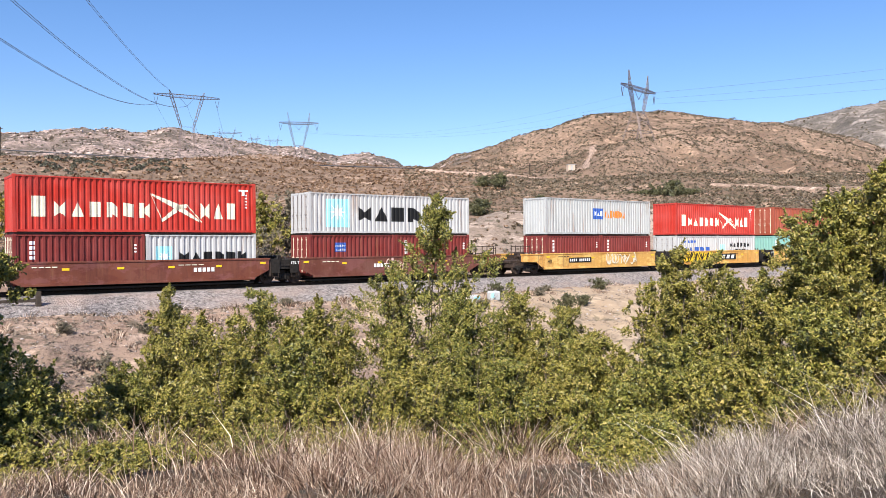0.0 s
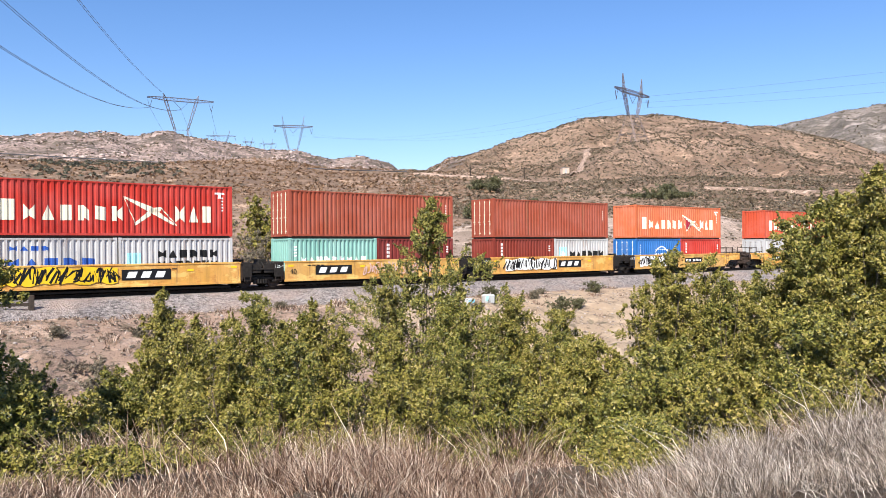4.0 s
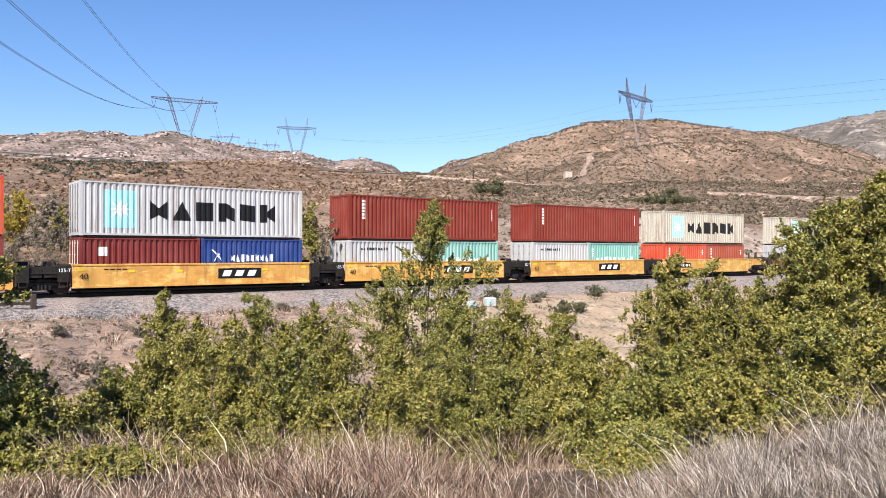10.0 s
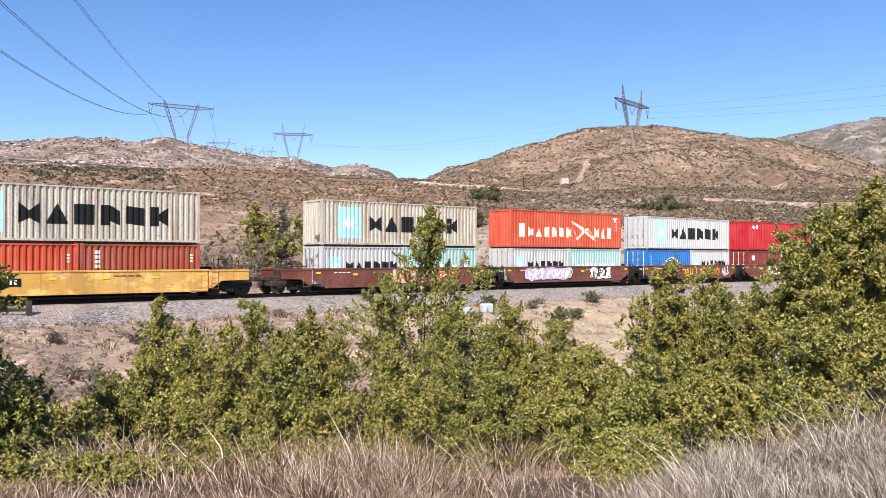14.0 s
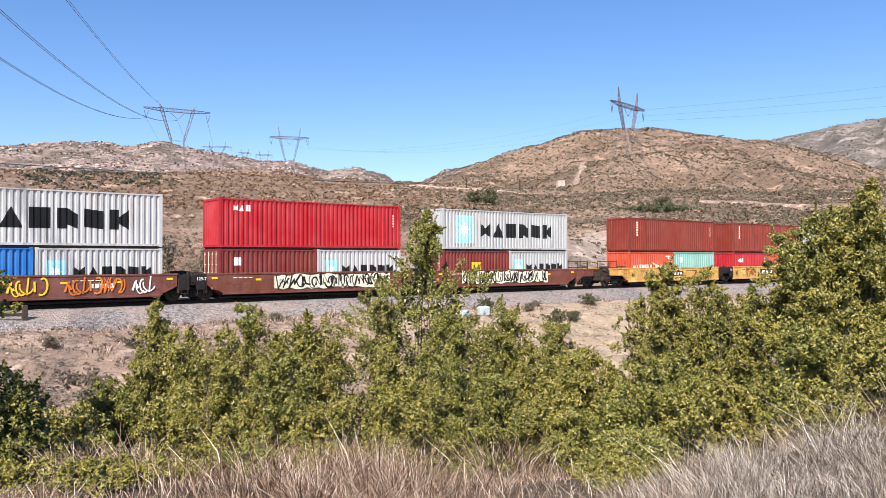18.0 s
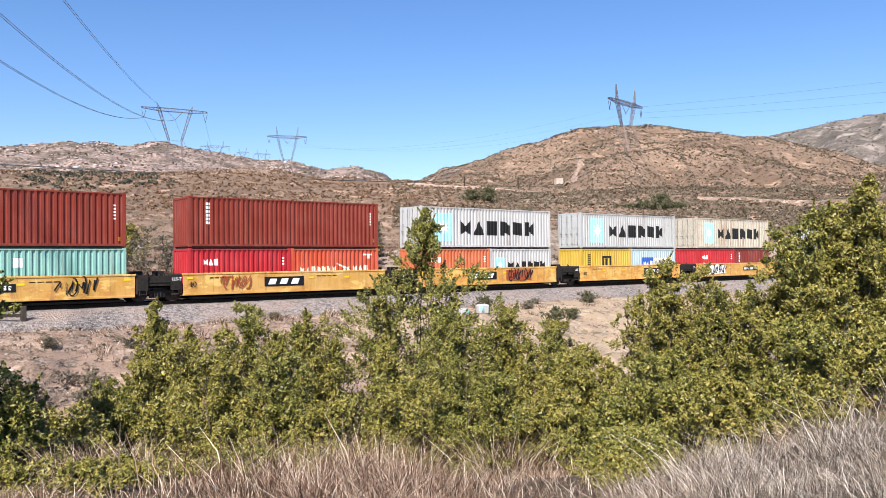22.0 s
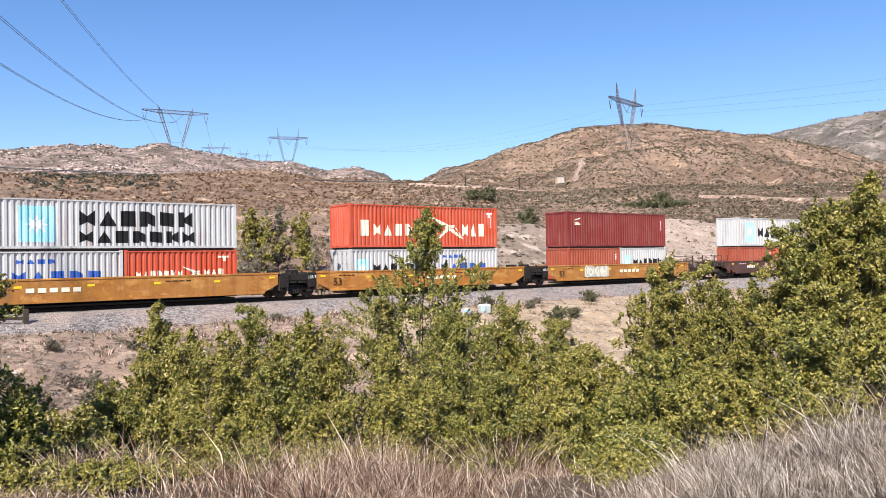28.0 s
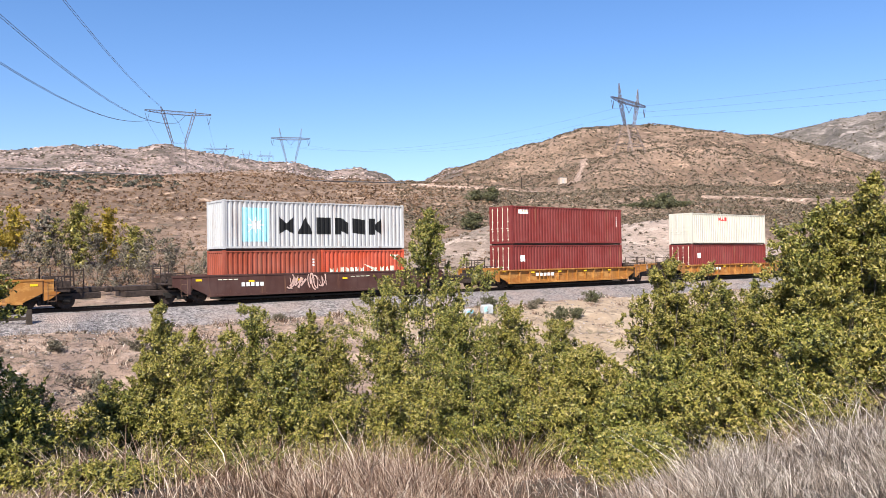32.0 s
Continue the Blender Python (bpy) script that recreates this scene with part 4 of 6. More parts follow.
def truck_mesh(bm):
    for y in (-1.0, 1.0):
        box(bm, -1.15, 1.15, y - 0.07, y + 0.07, 0.42, 0.62, 0.03)
        box(bm, -0.42, 0.42, y - 0.09, y + 0.09, 0.22, 0.50, 0.03)
        for x in (-0.88, 0.88):
            box(bm, x - 0.17, x + 0.17, y - 0.10, y + 0.10, 0.30, 0.58, 0.03)
        for x in (-0.16, 0.0, 0.16):
            rod(bm, (x, y - 0.11, 0.26), (x, y - 0.11, 0.50), 0.06, 8)
    box(bm, -0.25, 0.25, -1.0, 1.0, 0.45, 0.78, 0.03)


def wheel_mesh(bm):
    prof = ((0.0, -0.09), (0.20, -0.09), (0.22, -0.05), (0.36, -0.05), (0.40, -0.07), (0.42, -0.07), (0.42, 0.04), (0.45, 0.05), (0.45, 0.075), (0.20, 0.075), (0.0, 0.09))
    rings = [[bm.verts.new((r * math.cos(t), y, r * math.sin(t))) for t in [2 * math.pi * i / 20 for i in range(20)]] for r, y in prof[1:-1]]
    for a, b in zip(rings, rings[1:]):
        for i in range(20):
            bm.faces.new((a[i], a[(i + 1) % 20], b[(i + 1) % 20], b[i]))
    bm.faces.new(rings[0])
    bm.faces.new(rings[-1][::-1])


def add_truck(root, x):
    t = place("truck", shared(("truck",), truck_mesh), CAR_BLACK, root, pose(x, 1.22, 0))
    wheel = shared(("wheel",), wheel_mesh)
    for dx in (-0.88, 0.88):
        place("wheel", wheel, CAR_DARK, t, pose(dx, -0.80, 0.42), "rolling steel wheel")
        place("wheel", wheel, CAR_DARK, t, pose(dx, 0.80, 0.42, 0, 0, 180))
        place("axle", shared(("axle",), lambda bm: rod(bm, (0, -0.8, 0.42), (0, 0.8, 0.42), 0.075, 10)), CAR_DARK, t, pose(dx, 0, 0))


def car_end(root, x, d, free, skin, reach):
    """What sits beyond a well's end: bulkhead, deck with walkway, ladder, hoses, brake gear or joint. d is the outward way along the car."""
    m = pose(x, 0, 0) @ Matrix.Diagonal((d, 1, 1, 1))
    def bulk(bm):
        box(bm, 0.0, 0.10, -0.15, 2.59, 0.45, 1.48)
        box(bm, 0.1, 0.55, 0.35, 2.1, 0.75, 1.25, 0.03)
        for y in (0.1, 1.22, 2.3):
            box(bm, 0.1, 0.4, y - 0.05, y + 0.05, 0.6, 1.4)
    place("end_bulkhead", shared(("end_bulkhead", d), lambda bm: (bulk(bm), bmesh.ops.scale(bm, vec=(d, 1, 1), verts=bm.verts[:]))), CAR_DARK, root, pose(x, 0, 0))
    def deck(bm):
        box(bm, 0.1, reach, 0.55, 1.9, 0.78, 1.02, 0.02)
        box(bm, 0.1, reach - 0.05, 0.25, 2.2, 0.46, 0.77, 0.03)
        box(bm, 0.1, min(reach, 1.4), -0.16, 2.6, 1.02, 1.10, 0.01)
        for y in (-0.12, 2.5):
            box(bm, 0.1, min(reach, 1.2), y, y + 0.08, 0.85, 1.38, 0.01)
        for k in range(5):
            rod(bm, (0.25 + 0.2 * k, 0.2 + 0.11 * k, 1.10), (0.40 + 0.17 * k, 0.0 + 0.3 * k, 1.45), 0.035)
        box(bm, 0.35, 0.85, 1.5, 2.2, 1.1, 1.62, 0.03)
        box(bm, 0.3, 0.7, 0.1, 0.55, 1.1, 1.42, 0.03)
        rod(bm, (0.9, 0.9, 1.1), (0.9, 1.7, 1.35), 0.10, 10)
        rod(bm, (0.55, 0.05, 1.1), (0.75, 0.4, 1.6), 0.05)
    place("end_platform", shared(("end_platform", d, round(reach, 2)), lambda bm: (deck(bm), bmesh.ops.scale(bm, vec=(d, 1, 1), verts=bm.verts[:]))), CAR_DARK if free else CAR_BLACK, root, pose(x, 0, 0))
    def step(bm):
        for v in (0.42, 0.72, 1.02, 1.30):
            rod(bm, (0.10, -0.20, v), (0.46, -0.20, v), 0.014)
        for u in (0.10, 0.46):
            rod(bm, (u, -0.20, 0.38), (u, -0.20, 1.42), 0.014)
    place("ladder", shared(("ladder", d), lambda bm: (step(bm), bmesh.ops.scale(bm, vec=(d, 1, 1), verts=bm.verts[:]))), RUST_STEEL if free else CAR_DARK, root, pose(x + d * 0.08, 0, 0))
    def hose(bm, k):
        limb(bm, [(d * (0.3 + 0.22 * i), 0.35 + 0.25 * k, 0.95 - 0.28 * math.sin(math.pi * i / 6) + 0.1 * k) for i in range(7)], 0.028, 0.028, 6)
    for k in range(3):
        place("air_hose", shared(("air_hose", d, k), lambda bm: hose(bm, k)), CAR_BLACK, root, pose(x, 0, 0))
    if free:
        bars_ = [((u, y, 1.1), (u, y, 2.1), 0.034) for u, y in ((0.3, -0.12), (1.35, -0.12), (1.35, 0.6), (1.35, 1.9), (0.3, 2.56))]
        bars_ += [((1.35, -0.12, z), (1.35, 1.9, z), 0.03) for z in (1.55, 2.03)]
        bars_ += [((0.3, -0.12, 1.62), (1.35, -0.12, 1.62), 0.03), ((0.8, -0.12, 1.1), (0.8, -0.12, 1.62), 0.03), ((1.9, 0.3, 0.9), (1.9, 0.3, 2.0), 0.03), ((1.9, 0.3, 1.9), (1.35, 0.3, 1.9), 0.025)]
        for k, (a, b, r) in enumerate(bars_):
            place("handrail", shared(("handrail", d, k), lambda bm: rod(bm, (a[0] * d, a[1], a[2]), (b[0] * d, b[1], b[2]), r)), CAR_DARK, root, pose(x, 0, 0))
        def hook(bm):
            box(bm, reach - 0.2, reach + 0.55, 1.1, 1.34, 0.78, 0.98, 0.03)
            box(bm, reach + 0.35, reach + 0.66, 1.02, 1.46, 0.74, 1.02, 0.05)
        place("coupler", shared(("coupler", d, round(reach, 2)), lambda bm: (hook(bm), bmesh.ops.scale(bm, vec=(d, 1, 1), verts=bm.verts[:]))), CAR_DARK, root, pose(x, 0, 0))
    else:
        def pivot(bm):
            rod(bm, (reach - 0.05, 1.22, 0.55), (reach - 0.05, 1.22, 1.1), 0.34, 14)
        place("joint_plate", shared(("joint_plate", d), lambda bm: (box(bm, 0.1, 0.62, -0.215, -0.185, 0.62, 1.44, 0.005), bmesh.ops.scale(bm, vec=(d, 1, 1), verts=bm.verts[:]))), CAR_BLACK, root, pose(x, 0, 0))
        place("joint_casting", shared(("joint_casting", d, round(reach, 2)), lambda bm: (pivot(bm), bmesh.ops.scale(bm, vec=(d, 1, 1), verts=bm.verts[:]))), CAR_BLACK, root, pose(x, 0, 0))


def make_cars():
    ws = wells()
    for i, (q, style, *_rest) in enumerate(ws):
        skin, x0, x1, word = CAR_STYLE[style]
        root = new("well_car")
        tagged(root, "%s double-stack railway well car%s" % (word, " with sprayed graffiti" if i in GRAFFITI else ""), "rail car", "well cars of the train")
        s = shared(("side_sill", x0, style == "stake"), lambda bm: sill(bm, x0, x1, style == "stake"))
        place("side_sill", s, skin, root)
        place("side_sill", s, skin, root, pose(12.19, WIDE, 0, 0, 0, 180))
        def floor_(bm):
            for x in (0.3, 2.2, 4.2, 6.1, 8.0, 10.0, 11.9):
                box(bm, x - 0.25, x + 0.25, -0.05, 2.49, 0.26, 0.35)
            for y in (0.0, 2.3):
                box(bm, x0 + 0.9, x1 - 0.9, y, y + 0.14, 0.27, 0.345)
            box(bm, 0.1, 12.09, 0.05, 2.39, 0.07, 0.20, 0.02)
        place("well_floor", shared(("well_floor", x0), floor_), CAR_BLACK, root)
        prev_gap = q - ws[i - 1][0] if i else 19.6
        next_gap = ws[i + 1][0] - q if i + 1 < len(ws) else 21.8
        joint = {"ochre": 20.5}.get(style, 17.0)
        for gap, d, x in ((prev_gap, -1, x0), (next_gap, 1, x1)):
            free = gap > joint or (style == "ochre" and d < 0 and i and ws[i - 1][1] != "ochre") or (style == "ochre" and d > 0 and i + 1 < len(ws) and ws[i + 1][1] != "ochre")
            half = (gap - 12.19) / 2
            over = (-x if d < 0 else x - 12.19)
            reach = max(half - over - (0.55 if free else 0.0), 0.5)
            car_end(root, x, d, free, skin, reach)
            if free:
                far_end = min(half - 1.0, 2.9)
                wing = far_end - over
                if wing > 0.4:
                    def end_sill(bm):
                        for y in (-0.20,):
                            vs = [(0, 1.48), (0, 0.46), (0.25, 0.50), (0.75, 0.86), (wing, 0.90), (wing, 1.40)]
                            a = [bm.verts.new((u, y, z)) for u, z in vs]
                            b = [bm.verts.new((u, y + 0.03, z)) for u, z in vs]
                            bm.faces.new(a)
                            bm.faces.new(b[::-1])
                            for k in range(len(vs)):
                                m = (k + 1) % len(vs)
                                bm.faces.new((a[m], a[k], b[k], b[m]))
                            box(bm, 0, wing, y - 0.03, y + 0.12, 1.38, 1.48)
                        bmesh.ops.scale(bm, vec=(d, 1, 1), verts=bm.verts[:])
                    wing_mesh = shared(("end_sill", d, round(wing, 2)), end_sill)
                    place("end_sill", wing_mesh, skin, root, pose(x, 0, 0))
                    place("end_sill", wing_mesh, skin, root, pose(x, WIDE + 0.37, 0))
                inner = -1.75 if d < 0 else 12.19 + 1.75
                if style in ("ochre", "dark", "stake"):
                    inner = x - d * -0.2
                add_truck(root, inner)
            elif d > 0:
                add_truck(root, 12.19 + half)
        # reflectors, plates and stencils
        y = -0.236
        span = x1 - x0
        tick = shared(("reflector",), lambda bm: flat_rect(bm, 0, 0.34, 0, 0.11, -0.217))
        for k in range(6):
            place("reflector", tick, MARK["yellow"], root, pose(x0 + 0.25 + (span - 0.85) * k / 5, 0, 1.05 + (0.12 if k in (0, 5) else 0)))
        spots = {"yellow": (5.6, 7.3), "brown": (8.4, 9.6), "ochre": (5.6, 8.2), "dark": (5.0, 6.4), "stake": (2.0, 4.0)}[style]
        if i % 3 == 1:
            spots = (spots[0] - 4.2, spots[1] - 4.2) if spots[0] > 4.3 else spots
        if i in PLATES:
            name_plate(root, *PLATES[i])
        def stencils(bm):
            for k in range(5):
                w = (spots[1] - spots[0]) / 5
                flat_rect(bm, spots[0] + 0.15 + k * w, spots[0] + 0.15 + (k + 0.72) * w, 0.82, 1.04, -0.222)
        if i not in PLATES:
            place("stencil_marks", shared(("stencil_marks", round(spots[0], 1), round(spots[1], 1)), stencils), MARK["white"] if style != "ochre" else MARK["cream"], root)["kind"] = "stuff"
        def fine(bm):
            for k in range(4):
                flat_rect(bm, x0 + span * 0.62 + k * 0.36, x0 + span * 0.62 + k * 0.36 + 0.28, 1.18, 1.22, -0.218)
                flat_rect(bm, x0 + 1.5 + k * 0.3, x0 + 1.5 + k * 0.3 + 0.22, 1.2, 1.25, -0.218)
        place("small_stencils", shared(("small_stencils", x0), fine), MARK["cream"] if style in ("brown", "dark") else MARK["black"], root)["kind"] = "stuff"
        if style == "ochre":
            painted_letters("53", x0 + 1.1, 0.66, 0.62, MARK["black"], root, "size_number")
        elif style == "yellow":
            painted_letters("40", x0 + 0.35, 0.75, 0.42, MARK["black"], root, "size_number")
        if style != "stake" and prev_gap < joint:
            painted_letters("125-T", x0 - 0.60, 1.12, 0.24, MARK["white"], root, "axle_stencil").location.y = -0.225
        for a, b, c, edge in GRAFFITI.get(i, ()):
            strokes = scrawl(i * 7 + 3, a, b, 0.52, 1.40, 0.085 if edge else 0.07)
            if edge:
                def under(bm, a=a, b=b, sd=i):
                    r = random.Random(sd * 13 + 1)
                    n = int((b - a) / 0.26)
                    tops = [(a + (b - a) * k / n, 0.47 + 0.16 * r.random(), 1.44 - 0.20 * r.random()) for k in range(n + 1)]
                    for p, q2 in zip(tops, tops[1:]):
                        bm.faces.new([bm.verts.new(v) for v in ((p[0], -0.246, p[1]), (q2[0], -0.246, q2[1]), (q2[0], -0.246, q2[2]), (p[0], -0.246, p[2]))])
                    bmesh.ops.remove_doubles(bm, verts=bm.verts[:], dist=0.001)
                place("graffiti_fill", shared(("graffiti_fill", i, a), under), MARK[c], root, None, "sprayed pale fill of a graffiti piece")
            def over_(bm, st=strokes, y=-0.250 if edge else -0.248):
                for pts, w in st:
                    band(bm, pts, w, y)
            place("graffiti", shared(("graffiti", i, a), over_), MARK[edge or c], root, None, "sprayed looping strokes")["kind"] = "stuff"
        MOVERS.append((root, q, 0.0, 0.0))


make_cars()

# ---- plants ----
def gz(x, y):
    return float(ground_height(x, y))


def unit(v):
    return v / np.maximum(np.linalg.norm(v, axis=-1, keepdims=True), 1e-9)


def leaf_quads(rs, p, size, face, slim=0.62, wild=0.85):
    """Rhombic leaves at the points p that turn roughly towards face."""
    n = len(p)
    nrm = unit(face + rs.normal(0, wild, (n, 3)))
    a = unit(np.cross(nrm, rs.normal(0, 1, (n, 3))))
    b = np.cross(nrm, a)
    L = size * rs.uniform(0.7, 1.3, (n, 1))
    tip, wide = a * L * 0.5, b * L * 0.5 * slim
    v = np.stack([p - tip, p - tip * 0.1 + wide - nrm * L * 0.06, p + tip, p - tip * 0.1 - wide - nrm * L * 0.06], 1).reshape(-1, 3)
    return v, np.arange(4 * n, dtype=np.int32).reshape(n, 4)


def leaf_tris(rs, p, size, face, slim=0.7, wild=0.6):
    """Small pointed leaves, one face each."""
    n = len(p)
    nrm = unit(face + rs.normal(0, wild, (n, 3)))
    a = unit(np.cross(nrm, rs.normal(0, 1, (n, 3))))
    b = np.cross(nrm, a)
    L = size * rs.uniform(0.7, 1.35, (n, 1))
    v = np.stack([p - a * L * 0.45 + b * L * 0.5 * slim, p - a * L * 0.45 - b * L * 0.35 * slim, p + a * L * 0.6], 1).reshape(-1, 3)
    return v, np.arange(3 * n, dtype=np.int32).reshape(n, 3)


def plant(name, x, y, top, r, seed, count, leaf=0.07, shape="bush", mat=None, label="", category="shrub", group="", shoot=0.55, base=None, bare=0.12, lift=0.0):
    """A shrub or small tree: stems, limbs, and a crown of leafy shoots with gaps and an uneven outline."""
    rs = np.random.RandomState(seed)
    z0 = gz(x, y) - 0.05 if base is None else base
    h = top - z0
    root = new(name)
    root.location = (x, y, z0)
    tagged(root, label, category, group)
    lob = rs.uniform(0, 6.28, 4)

    def radius(f, th):
        if shape == "cone":
            k = np.clip((1 - f) * 2.2, 0.05, 1) * np.clip(0.6 + f, 0, 1)
        elif shape == "tree":
            k = np.clip(1 - ((f - 0.62) / 0.40) ** 2, 0, 1) ** 0.5
        else:
            k = np.clip(1 - np.abs((f - 0.42) / 0.60) ** 2.2, 0, 1) ** 0.62
        return r * k * (1 + 0.22 * np.sin(2 * th + lob[0] + 3 * f) + 0.16 * np.sin(3 * th + lob[1] - 5 * f) + 0.12 * np.sin(5 * th + lob[2] + 9 * f))

    # leafy pads gather over the outline, with dark hollows between; shoots stick out of some of them
    pr = shoot * (0.33 if shape != "cone" else 0.34)
    share = 0.5 * 0.52 * leaf * leaf
    per = int(np.clip(1.25 * 2 * math.pi * pr * pr / share * 0.38, 20, 420))
    n = max(int(count / per), 7)
    f = rs.beta(1.35, 1.15, n) * (0.97 - lift) + lift if shape != "cone" else rs.beta(1.1, 1.35, n)
    f[0] = 0.96
    th = rs.uniform(0, 2 * math.pi, n)
    rad = np.maximum(radius(f, th) - 0.35 * pr, 0.0) * np.where(rs.uniform(0, 1, n) < 0.78, rs.uniform(0.72, 1.0, n), rs.uniform(0.2, 0.7, n))
    hollow = np.sin(rad * np.cos(th) * 4.6 + lob[0]) * np.sin(rad * np.sin(th) * 4.6 + lob[1]) + 0.7 * np.sin(f * h * 4.2 + lob[2] + 2 * np.cos(th + lob[3]))
    rad = np.where((hollow < (-0.62 if shape == "cone" else -0.22)) & (h > 0.9), rad * 0.38, rad)
    size = pr * rs.uniform(0.55, 1.25, n) * np.clip(1.3 - 0.75 * f, 0.4, 1)
    anchor = np.stack([rad * np.cos(th), rad * np.sin(th), np.minimum(f * h * 0.97, h - 0.75 * size)], 1)
    out = np.stack([np.cos(th), np.sin(th), np.zeros(n)], 1)
    way = unit(out * rs.uniform(0.2, 0.8, (n, 1)) + np.array([0, 0, 0.75]) + rs.normal(0, 0.35, (n, 3)))
    length = size * rs.uniform(1.1, 2.7, n)
    length = np.minimum(length, np.maximum((h - anchor[:, 2]) * 1.05, 0.12))
    d = unit(rs.normal(0, 1, (n, per, 3)))
    d[..., 2] = np.abs(d[..., 2]) * np.where(rs.uniform(0, 1, (n, per)) < 0.72, 1, -0.85)
    bulk = rs.uniform(0, 1, (n, per, 1)) ** 0.30 * size[:, None, None] * (1 + 0.25 * np.sin(d[..., :1] * 7 + lob[3]))
    p = anchor[:, None, :] + d * bulk * np.array([1.0, 1.0, 1.0])
    spray = rs.uniform(0, 1, (n, per)) < 0.26
    t = rs.uniform(0.3, 1, (n, per))
    twig = anchor[:, None, :] + way[:, None, :] * (t * length[:, None])[..., None] + rs.normal(0, 0.10, (n, per, 3)) * size[:, None, None] * (1.3 - t)[..., None]
    p = np.where(spray[..., None], twig, p).reshape(-1, 3)
    p[:, 2] = np.maximum(p[:, 2], 0.05)
    face = d.reshape(-1, 3) * 0.55 + np.array(TO_SUN) * 0.50
    v, q = leaf_tris(rs, p, leaf, face, 0.66, 0.75)
    heart = np.repeat(anchor, 16, 0) * np.array([0.60, 0.60, 0.88]) + rs.normal(0, 0.40, (n * 16, 3)) * np.repeat(size, 16)[:, None]
    heart[:, 2] = np.maximum(heart[:, 2], 0.05)
    v2, q2 = leaf_tris(rs, heart, leaf * 1.5, heart * np.array([1.0, 1.0, 0.2]), 0.8, 0.7)
    v, q = np.concatenate([v, v2]), np.concatenate([q, q2 + len(v)])
    crown = sheet("crown", v, q, mat or LEAF, False, root)
    tagged(crown, kind="stuff")
    bm = bmesh.new()
    order = rs.permutation(n)[:26]
    for i in range(5):
        a = rs.uniform(0, 6.28)
        out_r = (0.12 if shape == "cone" else 0.4) * r
        e = np.array([out_r * math.cos(a), out_r * math.sin(a), h * rs.uniform(0.5, 0.8)])
        s = np.array([0.12 * r * math.cos(a + 1), 0.12 * r * math.sin(a + 1), 0.0])
        pts = [s + (e - s) * k / 4 + np.array([rs.normal(0, 0.05), rs.normal(0, 0.05), 0]) * (k in (1, 2, 3)) for k in range(5)]
        limb(bm, pts, 0.005 * h + 0.008, 0.006)
    for i in order:
        c = anchor[i]
        s = np.array([c[0] * 0.3, c[1] * 0.3, c[2] * 0.55])
        limb(bm, [s, (s + c) / 2 + rs.normal(0, 0.05, 3), c, c + way[i] * length[i]], 0.009, 0.003, 4)
    part("trunk", bm, BARK, root, "pale bare stems and twigs")
    return root


THICKET = ((-5.1, 11.0, 0.21, 0.62), (-5.4, 13.0, 0.32, 0.66), (-5.7, 16.0, 1.51, 0.40), (-4.6, 14.5, 1.07, 0.82), (-3.9, 16.5, 1.43, 0.62),
           (-3.4, 12.5, 0.75, 0.90), (-2.5, 15.5, 1.31, 0.66), (-2.4, 12.5, 0.75, 0.90), (-1.5, 11.5, 0.12, 0.75), (-1.2, 17.5, 1.47, 0.72),
           (0.2, 15.0, 1.39, 0.74), (-0.6, 12.5, 0.39, 1.00), (1.6, 17.0, 1.29, 0.56), (0.9, 12.5, 0.39, 0.90), (2.8, 18.0, 0.84, 0.80))
FILL = ((-3.05, 15.0, 0.95, 0.55), (-2.75, 15.6, 1.05, 0.50), (-4.2, 15.5, 0.96, 0.60), (-5.35, 14.2, 0.44, 0.62), (-5.3, 12.9, 0.12, 0.60), (-1.98, 15.3, 0.78, 0.50), (-5.72, 15.6, 1.15, 0.52),
        (0.95, 15.0, 1.03, 0.55), (1.42, 16.0, 1.25, 0.50), (1.82, 15.0, 0.80, 0.58), (2.4, 16.0, 0.78, 0.55), (2.8, 15.0, 0.64, 0.60), (3.06, 14.0, 0.46, 0.52), (3.2, 13.4, 0.12, 0.60),
        (4.0, 15.0, 1.66, 0.56), (4.85, 15.6, 1.80, 0.55), (5.5, 15.0, 1.72, 0.62), (5.98, 14.4, 1.60, 0.66), (-0.8, 14.2, 0.85, 0.65), (0.3, 13.6, 0.55, 0.70), (-3.9, 11.4, 0.25, 0.72), (-2.9, 10.9, 0.05, 0.70), (-4.7, 10.4, -0.15, 0.62), (2.0, 12.2, 0.25, 0.75))
STAND = ((2.6, 14.0, 0.58, 0.92), (2.7, 11.5, 0.12, 0.80), (4.6, 15.5, 2.32, 0.70), (5.7, 16.5, 2.19, 0.62), (3.8, 12.5, 0.75, 1.00), (6.2, 15.5, 1.65, 0.68),
         (4.3, 11.5, 0.45, 0.90), (6.4, 14.0, 2.94, 0.66), (6.9, 13.0, 3.04, 0.72), (7.05, 12.5, 3.74, 0.48), (5.3, 11.0, 1.33, 1.00), (5.7, 10.0, 1.33, 0.85), (7.6, 12.2, 3.1, 0.8), (6.55, 13.2, 3.25, 0.78), (7.1, 12.8, 3.5, 0.8), (6.15, 13.6, 2.65, 0.62), (7.2, 13.6, 3.3, 0.9), (6.2, 12.0, 1.9, 0.9))


